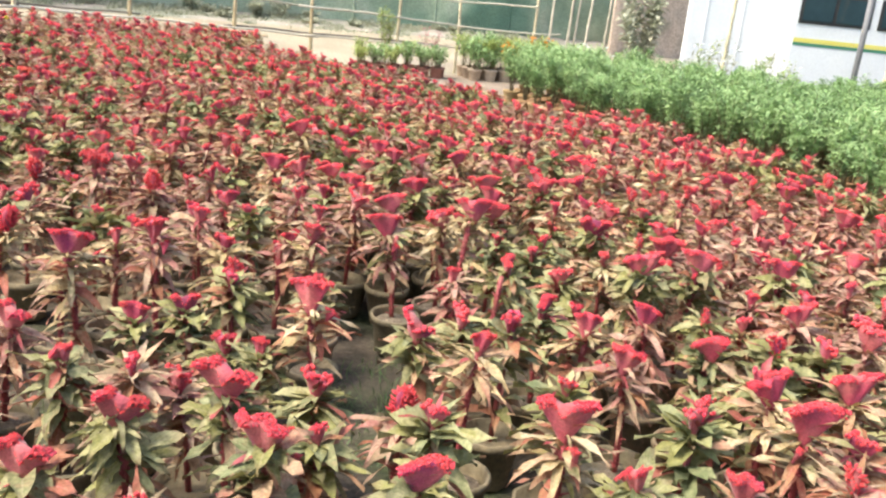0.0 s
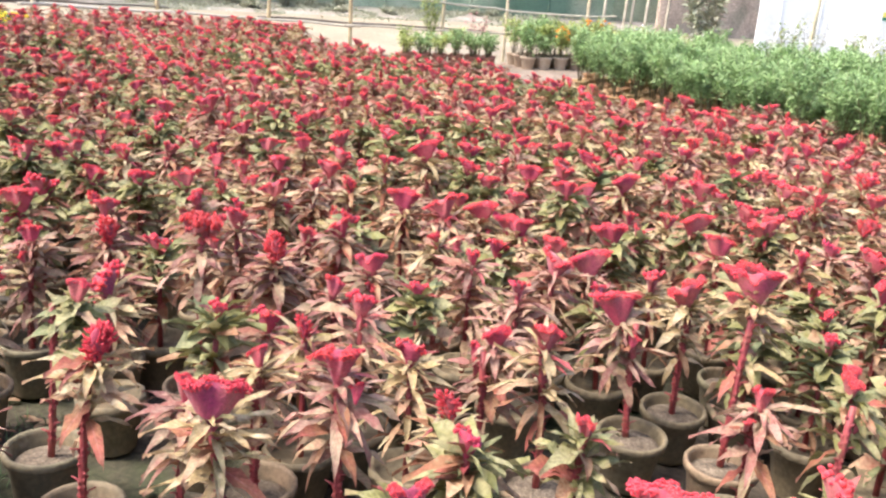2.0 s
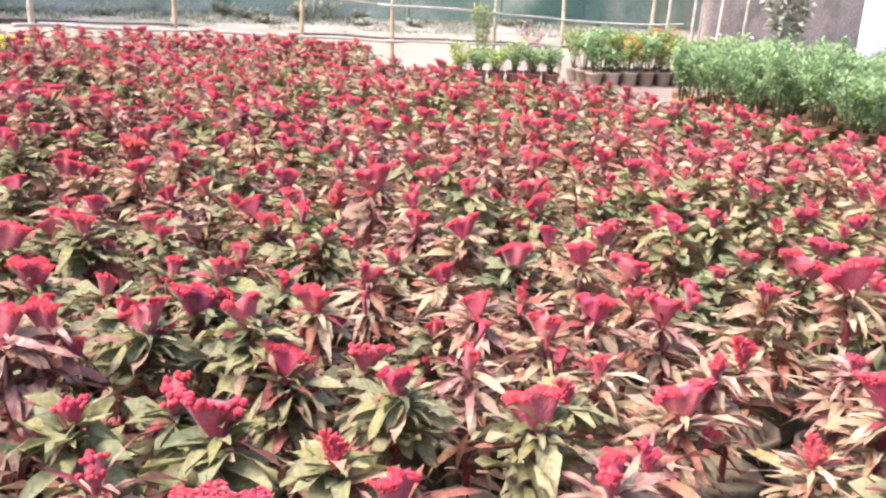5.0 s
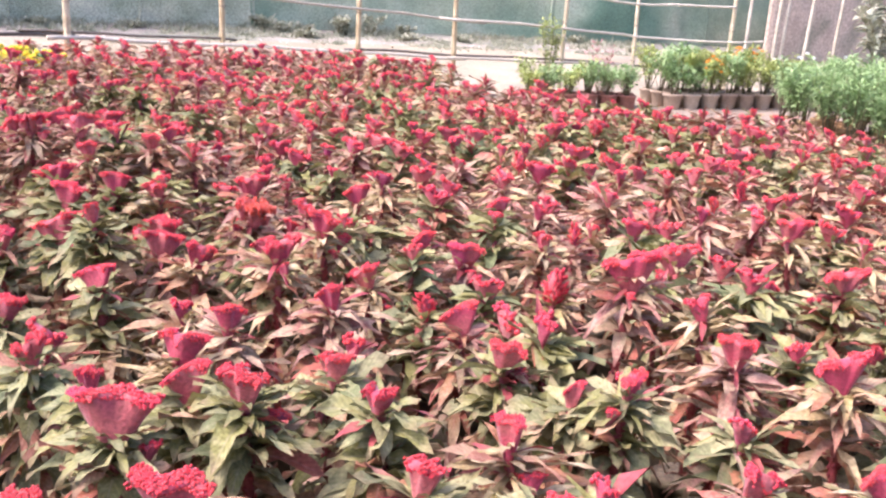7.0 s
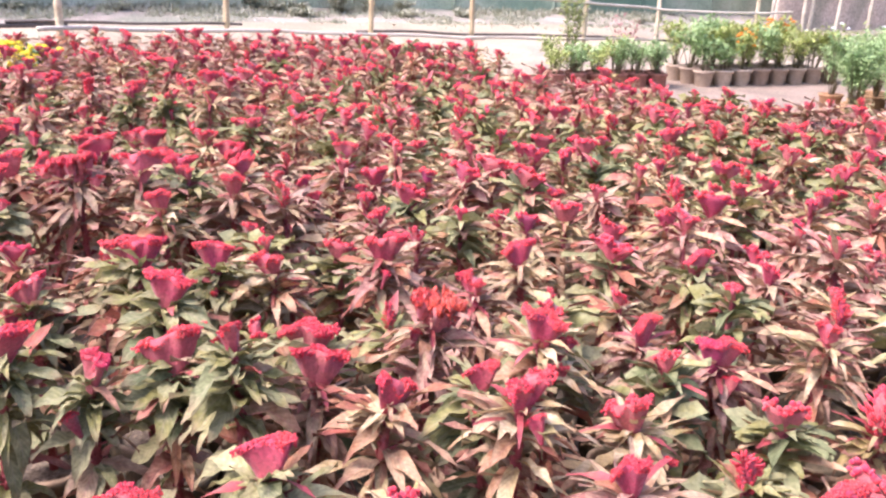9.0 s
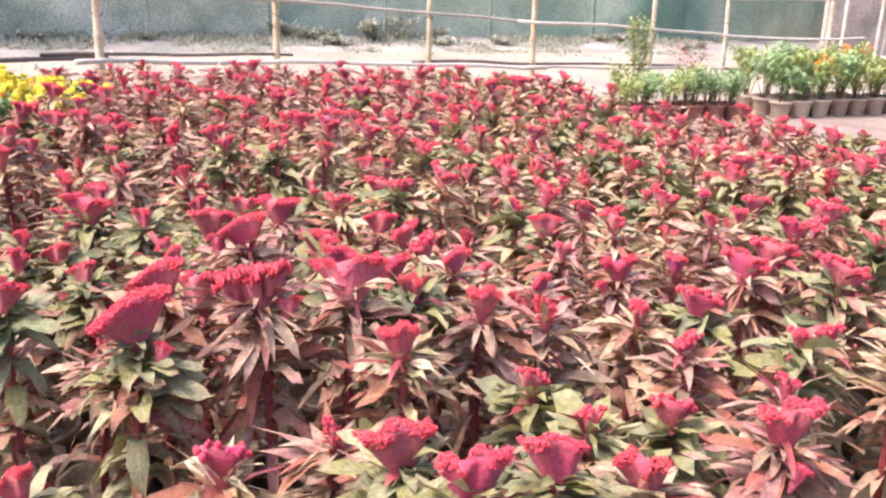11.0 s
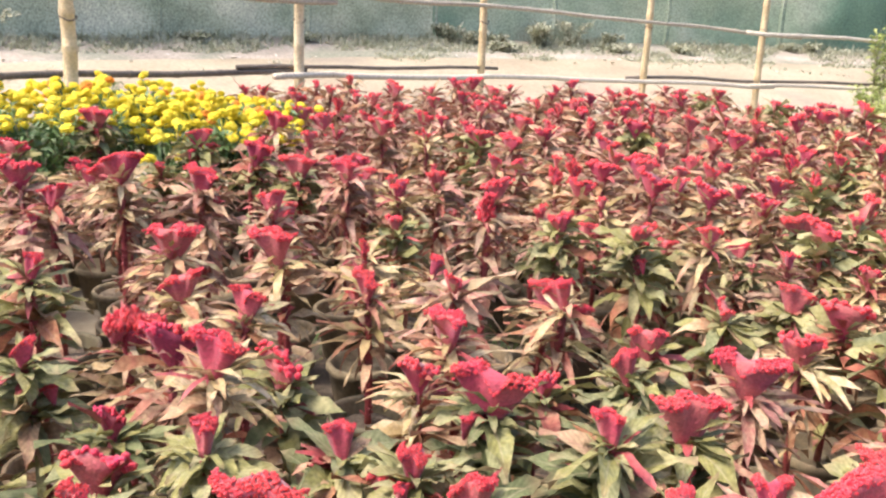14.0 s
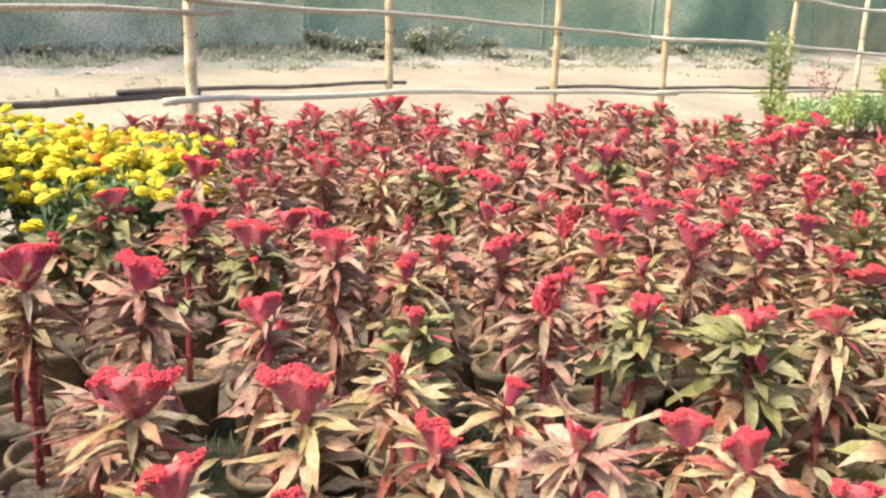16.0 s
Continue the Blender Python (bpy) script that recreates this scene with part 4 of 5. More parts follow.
# late pots close the holes that are left
stand = np.array([p[1:3] for p in plants])
for gy_ in np.arange(2.0, 12.6, 0.07):
    for gx_ in np.arange(-7.8, 4.4, 0.07):
        if np.min(np.sum((stand - (gx_, gy_)) ** 2, axis=1)) < 0.205 ** 2:
            continue
        if not inside(gx_, gy_, BED) or any(math.hypot(gx_ - bx, gy_ - by) < br + 0.08 for bx, by, br in BARE):
            continue
        if (gy_ < 4.5 or gy_ > 9.4) and from_walk(gx_, gy_) < 2.0 and np.min(np.sum((stand - (gx_, gy_)) ** 2, axis=1)) < 0.25 ** 2:   # thinner at both ends of the walk
            continue
        short = trodden(gx_, gy_)
        plants.append((from_walk(gx_, gy_), gx_, gy_, 0.045, 0, 0.42 if short else 0.52 + 0.008 * max(0, gy_ - 4) + rng.uniform(-0.06, 0.05), 3, None))
        stand = np.vstack((stand, (gx_, gy_)))
plants.sort(key=lambda p: p[0])
for i, (_, x, y, w, k, z, h, pot_at) in enumerate(plants[:340]):
    celosia(x, y, w, k, z, h, pot_at, i < 28)

# the rest of the bed, too many to count
far_pot = Shape().lathe([(0.072, 0), (0.1, 0.15), (0.108, 0.155), (0.108, 0.18), (0.095, 0.18), (0.09, 0.15)], 10, 3, True)
far_plants = []
for k in range(12):
    top = 0.5
    st, lean = stem_shape(top, 500 + k)
    sh = foliage_shape(top, lean, 520 + k, (0.1, 0.35, 0.25)[k % 3] + 0.05 * (k // 3), k % 3, 3, 0.9)
    sh.k = [s if s else 6 + k % 3 for s in sh.k]
    sh.tube([(0, 0, 0.14), (lean[0] * 0.3, lean[1] * 0.3, 0.3), (*lean, top)], [0.01, 0.009, 0.009], 5, 2)
    b = len(sh.v)
    sh.v += far_pot.v
    sh.f += [tuple(i + b for i in q) for q in far_pot.f]
    sh.k += far_pot.k
    far_plants.append((sh.arrays(), lean))
far_heads = []
for k in range(8):
    sh = crest_shape(560 + k, 0.11, 0.1, 14, 4, 34, 0.006) if k < 7 else plume_shape(560 + k, 0.1, 0.5)
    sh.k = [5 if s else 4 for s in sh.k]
    far_heads.append(sh.arrays())
V, F, K, count = [], [], [], 0
for _, x, y, w, k, z, h, _ in plants[340:]:
    g, a = height(x, y), rng.uniform(0, 6.28)
    (v, f, s), lean = far_plants[(habit_at(x, y) if h == 3 else h) + 3 * rng.randrange(4)]
    want = z - g - 0.045
    ca, sa, wide = math.cos(a), math.sin(a), max(0.38, w * 0.93 / 0.1)
    hv, hf, hs = rng.choice(far_heads)
    b = rng.gauss(0, 0.7) - a
    ch, sn = math.cos(b), math.sin(b)
    hx, hy, hz = hv[:, 0] * wide * 1.15, hv[:, 1] * (0.55 * wide + 0.45), hv[:, 2] * (0.4 * wide + 0.45)
    head = np.stack([hx * ch - hy * sn + lean[0], hx * sn + hy * ch + lean[1], hz + 0.5], 1)
    for vv, ff, ss in ((v, f, s), (head, hf, hs)):
        q = vv.copy()
        q[:, 2] = np.where(q[:, 2] > 0.18, 0.18 + (q[:, 2] - 0.18) * (want - 0.18) / 0.32, q[:, 2]) if ss is s else q[:, 2] - 0.5 + want
        V.append(np.stack([x + q[:, 0] * ca - q[:, 1] * sa, y + q[:, 0] * sa + q[:, 1] * ca, g + q[:, 2]], 1))
        F += [tuple(i + count for i in e) for e in ff]
        K += ss
        count += len(vv)
me = bpy.data.meshes.new("celosia_field")
me.from_pydata(np.concatenate(V).tolist(), [], F)
for m in (DRY_LEAF, DRY_LEAF, STEM, POT, CREST, CONE, SAGE_LEAF, TAN_LEAF, MAUVE_LEAF):
    me.materials.append(m)
me.polygons.foreach_set("material_index", K)
me.polygons.foreach_set("use_smooth", [True] * len(F))
tagged(new("celosia_field", me), "dense bed of red cockscomb plants with bronze leaves in pots", "flower bed", kind="stuff")

# ---- bamboo fence ----
def along(s, lift=0.0, out=0.0):
    """A point on the fence: post number s (may lie between posts), at a height, set out towards the road."""
    i = min(len(POSTS) - 2, max(0, int(math.floor(s))))
    (x0, y0), (x1, y1) = POSTS[i], POSTS[i + 1]
    k = s - i
    n_ = Vector((-(y1 - y0), x1 - x0)).normalized()
    x, y = x0 + (x1 - x0) * k + n_.x * out, y0 + (y1 - y0) * k + n_.y * out
    return (x, y, lift)


def bamboo(points, r0, r1, seed, gap=0.26):
    """A cane along points: slightly bent, with swollen joints."""
    q = random.Random(seed)
    pts = [Vector(p) for p in points]
    line, radii = [], []
    total = sum((b - a).length for a, b in zip(pts, pts[1:]))
    done, next_joint = 0.0, q.uniform(0.05, gap)
    for a, b in zip(pts, pts[1:]):
        seg = (b - a).length
        while next_joint < done + seg - 0.02:
            s = (next_joint - done) / seg
            p = a.lerp(b, s) + Vector((q.uniform(-1, 1), q.uniform(-1, 1), q.uniform(-1, 1))) * 0.004
            way = (b - a).normalized()
            r = r0 + (r1 - r0) * next_joint / total
            for off, f in ((-0.02, 0.97), (-0.006, 1.16), (0.0, 1.02), (0.006, 1.13), (0.02, 0.97)):
                line.append(p + way * off)
                radii.append(r * f)
            next_joint += gap * q.uniform(0.8, 1.2)
        done += seg
    line = [pts[0]] + line + [pts[-1]]
    radii = [r0] + radii + [r1]
    return Shape().tube(line, radii, 10)


fence = thing("bamboo_fence", Matrix.Identity(4), "fence of pale bamboo posts with tied grey bamboo rails", "fence")
for k, (x, y) in enumerate(POSTS):
    q = random.Random(40 + k)
    r = (0.036, 0.042, 0.036, 0.034, 0.033, 0.034, 0.031, 0.03, 0.032)[k]
    z = height(x, y)
    lean = (q.uniform(-0.012, 0.012), q.uniform(-0.012, 0.012))
    post = part("post", bamboo([(x, y, z - 0.1), (x + lean[0], y + lean[1], z + 0.9), (x + 2 * lean[0], y + 2 * lean[1], z + 1.9)], r, r * 0.9, k, 0.24).mesh("post", BAMBOO), fence)
    for zz in (0.56, 1.06):                             # wire ties
        part("tie", Shape().tube([(x + 1.12 * r * math.cos(a), y + 1.12 * r * math.sin(a), zz + 0.012 * math.sin(a * 2)) for a in np.linspace(0, 6.28, 15)], 0.004, 5).mesh("tie", DARK_BAMBOO), post)


def rail(stops, r0, r1, material, seed, out=-0.045):
    """A rail through stops of (post number, height)."""
    pts = []
    for (s0, z0), (s1, z1) in zip(stops, stops[1:]):
        n_ = max(2, int((s1 - s0) * 5))
        for i in range(n_):
            u = i / n_
            s = s0 + (s1 - s0) * u
            pts.append(along(s, z0 + (z1 - z0) * u + 0.008 * math.sin(s * 5 + seed), out))
    pts.append(along(stops[-1][0], stops[-1][1], out))
    part("rail", bamboo(pts, r0, r1, seed, 0.33).mesh("rail", material), fence)


rail([(1.8, 1.3), (2, 1.24), (3, 1.19), (4, 1.107), (5, 1.02), (5.25, 1.0)], 0.019, 0.016, GREY_BAMBOO, 61)
rail([(4.8, 1.045), (5, 1.03), (6, 0.985), (7, 0.905), (8, 0.885), (8.35, 0.93)], 0.021, 0.016, GREY_BAMBOO, 62, -0.05)
rail([(0, 1.22), (1, 1.2), (2.15, 1.185)], 0.015, 0.018, GREY_BAMBOO, 63)
rail([(0, 1.3), (1, 1.29), (2.1, 1.27)], 0.013, 0.015, GREY_BAMBOO, 64, 0.045)
rail([(5.2, 1.5), (6, 1.44), (7, 1.36), (8, 1.4)], 0.02, 0.017, GREY_BAMBOO, 65)
rail([(0, 0.77), (1, 0.75), (2.05, 0.73)], 0.022, 0.02, DARK_BAMBOO, 66, 0.045)
rail([(1.85, 0.7), (2, 0.705), (3, 0.63), (4, 0.58), (5, 0.52), (5.1, 0.52)], 0.022, 0.019, GREY_BAMBOO, 67)
rail([(1.7, 0.76), (2.2, 0.75), (3.1, 0.69)], 0.015, 0.014, DARK_BAMBOO, 68, 0.04)
rail([(3.9, 0.6), (4.5, 0.6), (5.1, 0.56), (6, 0.56), (7, 0.5), (8, 0.48)], 0.017, 0.015, DARK_BAMBOO, 69, 0.04)
rail([(4.9, 0.535), (6, 0.52), (7, 0.5)], 0.018, 0.016, GREY_BAMBOO, 70, -0.05)

# leaning canes past the end of the fence
for k, (x, y, lx, ly, r) in enumerate([(0.95, 19.2, 0.02, 0, 0.028), (1.29, 18.9, 0.05, 0.05, 0.03), (1.4, 19.0, 0.09, 0, 0.026), (1.6, 18.5, 0.09, 0.05, 0.028),
                                       (1.95, 18.3, 0.07, 0.05, 0.028), (3.58, 15.3, 0.06, 0.0, 0.03), (5.9, 15.2, 0.25, 0.0, 0.035), (6.1, 15.6, 0.3, 0.0, 0.03)]):
    g = height(x, y)
    tagged(new("bamboo_pole", bamboo([(x, y, g - 0.05), (x + lx * 0.5, y + ly * 0.5, g + 1.0), (x + lx, y + ly, g + 2.1)], r, r * 0.85, 80 + k).mesh("bamboo_pole", GREY_BAMBOO if k < 5 else BAMBOO)),
           "slanting pale bamboo cane stuck in the ground", "pole", "bamboo canes")

def bush_shape(seed, tall, spread, leaves, length, width, base=0.16, slot=0, low=0.25):
    """A leafy clump: thin branching stems and many small leaves, uneven outline."""
    r = random.Random(seed)
    stems, sh = Shape(), Shape()
    for k in range(9):
        a, d = r.uniform(0, 6.28), spread * math.sqrt(r.random()) * 0.85
        z = tall * r.uniform(0.75, 1.0)
        p = [(0.02 * math.cos(a), 0.02 * math.sin(a), base - 0.02), (d * 0.45 * math.cos(a), d * 0.45 * math.sin(a), base + (z - base) * 0.5), (d * math.cos(a), d * math.sin(a), z)]
        stems.tube(p, [0.006, 0.004, 0.002], 5)
        for j in range(leaves // 9):
            s = low + (1 - low) * math.sqrt(r.random())
            i = 0 if s < 0.5 else 1
            u = s * 2 - i
            c = [p[i][n_] + (p[i + 1][n_] - p[i][n_]) * u for n_ in range(3)]
            e = r.uniform(0, 6.28)
            o = r.uniform(0, 0.05)
            sh.leaf((c[0] + o * math.cos(e), c[1] + o * math.sin(e), c[2] + r.uniform(-0.02, 0.03)), e, r.uniform(-0.3, 1.1), length * r.uniform(0.6, 1.3),
                    width * r.uniform(0.7, 1.3), r.uniform(0.2, 1.6), 2, 0.3, 0.0, slot, r.uniform(-0.7, 0.7))
    return stems, sh


# ---- net, wall and bank behind the road ----
def road_point(s, d):
    """A place s metres along the fence line and d metres behind it."""
    q = d + 0.6 * max(-1.0, 1 - ((s - 4.6) / 4.6) ** 2)
    return -6.87 + s * 0.816 - q * 0.578, 13.55 + s * 0.578 + q * 0.816


net = thing("shade_net", Matrix.Identity(4), "dusty green shade netting, partly faded, on bamboo posts", "net")
for k in range(14):
    s0, s1 = -10 + 2.0 * k, -8 + 2.0 * k
    q = random.Random(60 + k)
    lift, sag = 0.0, q.uniform(0.01, 0.05)
    rows = []
    for z in np.linspace(-0.15, 2.4, 16):
        r = []
        for s in np.linspace(s0 - 0.04, s1 + 0.04, 18):
            u = (s - s0) / 2
            x, y = road_point(s, 5.7 + sag * math.sin(math.pi * u) + 0.008 * math.sin(s * 9 + z) + 0.1 * noise.noise((s * 1.5, z * 1.2, 0)))
            r.append((x, y, z + lift + height(x, y)))
        rows.append(r)
    panel = part("panel", Shape().sheet(rows).mesh("panel", FADED_NET if k < 7 else NET), net, label="faded dusty panel" if k < 7 else "")
    mod = panel.modifiers.new("thickness", "SOLIDIFY")
    mod.thickness = 0.006
    x, y = road_point(s0, 5.82)
    part("post", bamboo([(x, y, height(x, y) - 0.1), (x, y, height(x, y) + 2.5)], 0.03, 0.027, 900 + k).mesh("post", GREY_BAMBOO), net)
rows = []
for z in np.linspace(-0.2, 2.2, 8):
    r = []
    for s in np.arange(13.9, 24, 0.3):
        q = 3.3 + 0.02 * noise.noise((s * 2, z * 3, 0))
        x, y = -6.87 + s * 0.816 - q * 0.578, 13.55 + s * 0.578 + q * 0.816
        r.append((x, y, z))
    rows.append(r)
ob = tagged(new("wall_back", Shape().sheet(rows).mesh("wall_back", MUD_WALL)), "grey-brown mud plastered boundary wall", "wall", kind="structure")
mod = ob.modifiers.new("thickness", "SOLIDIFY")
mod.thickness, mod.offset = 0.07, -1

tufts = Shape()
q = random.Random(5)
for k in range(9000):
    s, d = q.uniform(-9, 13), q.uniform(4.2, 5.7) - (0.8 if q.random() < 0.12 else 0)
    bow = 0.6 * max(-1.0, 1 - ((s - 4.6) / 4.6) ** 2)
    x, y = -6.87 + s * 0.816 - (d + bow) * 0.578, 13.55 + s * 0.578 + (d + bow) * 0.816
    if noise.noise((x * 0.9, y * 0.9, 7)) < (0.12 if d < 4.7 else -0.25):
        continue
    g = height(x, y)
    for j in range(q.randint(4, 8)):
        tufts.leaf((x + q.uniform(-0.05, 0.05), y + q.uniform(-0.05, 0.05), g - 0.01), q.uniform(0, 6.28), q.uniform(0.3, 1.5), q.uniform(0.04, 0.1 + 0.12 * max(0, d - 4.6)), q.uniform(0.012, 0.035), q.uniform(0.5, 1.8), 2)
tagged(new("scrub", tufts.mesh("scrub", SCRUB)), "low dusty green scrub on the road bank", "scrub", kind="stuff")
for k in range(26):
    s, d = q.uniform(-8, 13.5), q.uniform(4.7, 5.6)
    x, y = road_point(s, d)
    tall = 0.12 + 0.45 * max(0, noise.noise((s * 0.8, d, 3.0)) + 0.25 * q.random())
    st, lv = bush_shape(950 + k, tall, 0.12 + tall * q.uniform(0.6, 1.0), 230, 0.075, 0.04, 0.02, 0, 0.0)
    p = thing("wayside_bush", pose(x, y, height(x, y), 0, 0, q.uniform(0, 360)), "small dusty grey-green bush on the road bank", "bush", "wayside bushes")
    tagged(part("branchwork", st.mesh("branchwork", TWIG), p), kind="stuff")
    tagged(part("foliage", lv.mesh("foliage", SCRUB), p), kind="stuff")
bits = Shape()
for k in range(120):
    s, d = q.uniform(-6, 9), q.gauss(4.4, 0.35)
    bow = 0.6 * max(-1.0, 1 - ((s - 4.6) / 4.6) ** 2)
    x, y = -6.87 + s * 0.816 - (d + bow) * 0.578, 13.55 + s * 0.578 + (d + bow) * 0.816
    bits.leaf((x, y, height(x, y) + 0.02), q.uniform(0, 6.28), q.uniform(0, 0.6), q.uniform(0.03, 0.11), q.uniform(0.03, 0.08), q.uniform(0, 1), 2)
tagged(new("litter", bits.mesh("litter", LITTER)), "scraps of pale litter and dry leaves along the bank", "litter", kind="stuff")

# grass between the pots
blades = Shape()
for bx, by, br in BARE:
    for k in range(170):
        a, d = q.uniform(0, 6.28), br * 1.3 * math.sqrt(q.random())
        x, y = bx + d * math.cos(a), by + d * math.sin(a)
        blades.leaf((x, y, height(x, y) - 0.014), q.uniform(0, 6.28), q.uniform(0.6, 1.5), q.uniform(0.03, 0.1), q.uniform(0.003, 0.006), q.uniform(0.3, 1.5), 2)
tagged(new("grass", blades.mesh("grass", DEEP_GREEN)), "thin green grass in gaps between pots", "grass", kind="stuff")


# fallen leaves on the trodden soil
fallen = Shape()
for k in range(420):
    i = q.randrange(len(AISLE) - 1)
    u = q.random()
    x = AISLE[i][0] + (AISLE[i + 1][0] - AISLE[i][0]) * u + q.gauss(0, 0.3)
    y = AISLE[i][1] + (AISLE[i + 1][1] - AISLE[i][1]) * u + q.gauss(0, 0.3)
    fallen.leaf((x, y, height(x, y) + 0.004), q.uniform(0, 6.28), q.uniform(-0.05, 0.3), q.uniform(0.05, 0.12), q.uniform(0.018, 0.035), q.uniform(0, 0.6), 3)
tagged(new("fallen_leaves", fallen.mesh("fallen_leaves", DRY_LEAF)), "dry fallen leaves on the damp soil", "leaves", kind="stuff")

# ---- marigolds ----
def pompom(seed, radius, rings=7, sides=16):
    """A ruffled double bloom."""
    r = random.Random(seed)
    rows = []
    for i in range(rings + 1):
        v = i / rings
        a = -0.8 + v * 2.25
        ruffle = radius * (1.0 + (0.16 if i % 2 else -0.1))
        rows.append([(ruffle * math.cos(a) * math.cos(6.283 * j / sides) * r.uniform(0.88, 1.12), ruffle * math.cos(a) * math.sin(6.283 * j / sides) * r.uniform(0.88, 1.12),
                      radius * 0.72 * math.sin(a) + r.uniform(-0.1, 0.1) * radius) for j in range(sides)])
    return Shape().sheet(rows, 0, True, True, True)


MARI = []
for k in range(5):
    st, lv = bush_shape(700 + k, 0.56, 0.18, 560, 0.06, 0.018)
    MARI.append((st.mesh("branchwork", TWIG), lv.mesh("foliage", DEEP_GREEN)))
BLOOM = [pompom(720 + k, 0.025).mesh("bloom", YELLOW, smooth=False) for k in range(4)]
BLOOM_O = pompom(730, 0.026).mesh("bloom", ORANGE, smooth=False)
WHITE_BLOOM = pompom(740, 0.022).mesh("bloom", WHITE, smooth=False)
MARIGOLDS = [(-6.3, 11.65), (-6.5, 12.6), (-7.15, 12.85), (-7.6, 12.15), (-8.5, 10.7), (-8.0, 10.6), (-7.1, 11.3)]
row = 0
for yy in np.arange(9.9, 13.2, 0.27):
    row += 1
    for xx in np.arange(-9.4, -6.3, 0.3):
        x, y = xx + 0.15 * (row % 2) + rng.uniform(-0.05, 0.05), yy + rng.uniform(-0.04, 0.04)
        if not inside(x, y, MARIGOLDS):
            continue
        p = thing("potted_marigold", pose(x, y, height(x, y), 0, 0, rng.uniform(0, 360)), "yellow marigold plant in full bloom in a clay pot", "potted plant", "marigold bed")
        pot = part("pot", rng.choice(POT_MESH), p)
        part("soil", SOIL_MESH[0], pot)
        size = rng.uniform(1.1, 1.25) + (0.16 if x < -7.2 else 0)
        up = Matrix.Diagonal((1.05, 1.05, size, 1))
        st, lv = rng.choice(MARI)
        tagged(part("branchwork", st, p, up), kind="stuff")
        tagged(part("foliage", lv, p, up), kind="stuff")
        edge = not inside(x + 0.2, y - 0.28, MARIGOLDS)
        for k in range(16 if edge else 58):
            a, d = rng.uniform(0, 6.28), 0.2 * math.sqrt(rng.random())
            o = rng.random() < 0.05
            part("bloom", BLOOM_O if o else rng.choice(BLOOM), p, Matrix.LocRotScale((d * math.cos(a), d * math.sin(a), size * (0.6 - 0.5 * d + rng.uniform(-0.06, 0.03))),
                 Euler((rng.uniform(-0.5, 0.5), rng.uniform(-0.5, 0.5), a)), [rng.uniform(0.7, 1.15)] * 3), "orange bloom" if o else "")

# ---- tall green bed in terracotta pots ----
GREENS = []
for k in range(7):
    st, lv = bush_shape(800 + k, 0.84, 0.28, 1000, 0.06, 0.019, 0.2, 0, 0.3)
    GREENS.append((st.mesh("branchwork", TWIG), lv.mesh("foliage", GREEN)))
BIG_POT = pot_shape(0.13, 0.2, 0.09).mesh("pot", TERRACOTTA)
GREEN_BED = [(0.6, 15.8), (0.35, 14.8), (0.52, 13.6), (0.95, 12.4), (1.5, 11.6), (2.4, 9.9), (3.4, 8.5), (4.6, 7.4), (7.2, 8.2), (7.2, 15.0), (3.6, 15.2), (1.6, 16.2)]
row = 0
for yy in np.arange(7.3, 16.2, 0.36):
    row += 1
    for xx in np.arange(0.2, 7.4, 0.42):
        x, y = xx + 0.2 * (row % 2) + rng.uniform(-0.06, 0.06), yy + rng.uniform(-0.06, 0.06)
        if not inside(x, y, GREEN_BED):
            continue
        p = thing("potted_green_plant", pose(x, y, height(x, y), 0, 0, rng.uniform(0, 360)), "bushy light green plant without flowers in a terracotta pot", "potted plant", "green bed")
        pot = part("pot", BIG_POT, p)
        part("soil", SOIL_MESH[1], pot, Matrix.Diagonal((1.2, 1.2, 1.1, 1)))
        up = Matrix.Diagonal((1, 1, rng.uniform(0.8, 1.18), 1))
        st, lv = rng.choice(GREENS)
        tagged(part("branchwork", st, p, up), kind="stuff")
        tagged(part("foliage", lv, p, up), kind="stuff")

# ---- pot row, planters and shrubs by the fence ----
ROW_POT = pot_shape().mesh("pot", PALE_CLAY)
SHRUBS = []
for k in range(6):
    st, lv = bush_shape(840 + k, 0.68, 0.27, 330, 0.085, 0.03, 0.18)
    SHRUBS.append((st.mesh("branchwork", TWIG), lv.mesh("foliage", (LIME, GREEN, LIME)[k % 3])))
for r_ in range(3):
    for k in range(8 - r_):
        x, y = -0.34 + 0.275 * k - 0.13 * r_, 17.38 + 0.139 * k + 0.26 * r_
        flowering = r_ == 1 and k in (4, 5) or r_ == 0 and k == 2
        p = thing("potted_shrub", pose(x, y, height(x, y), 0, 0, rng.uniform(0, 360)),
                  "leafy shrub with orange flowers in a clay pot" if flowering else "leafy yellow-green shrub in a clay pot", "potted plant", "pot row")
        pot = part("pot", ROW_POT, p, Matrix.Diagonal((1.25, 1.25, 1.3, 1)))
        part("soil", SOIL_MESH[2], pot)
        up = Matrix.Diagonal((1.05, 1.05, rng.uniform(0.9, 1.15) + 0.2 * (r_ > 0), 1))
        st, lv = rng.choice(SHRUBS)
        tagged(part("branchwork", st, p, up), kind="stuff")
        tagged(part("foliage", lv, p, up), kind="stuff")
        if flowering:
            for j in range(13):
                a, d = rng.uniform(0, 6.28), rng.uniform(0, 0.15)
                part("bloom", BLOOM_O, p, Matrix.LocRotScale((d * math.cos(a), d * math.sin(a), (0.76 if r_ else 0.64) + rng.uniform(-0.12, 0.1)), None, (1.0, 1.0, 0.8)), "orange bloom")
LOWS = []
for k in range(4):
    st, lv = bush_shape(880 + k, 0.5, 0.19, 320, 0.05, 0.026, 0.16)
    LOWS.append((st.mesh("branchwork", TWIG), lv.mesh("foliage", (LIME, GREEN)[k % 2])))
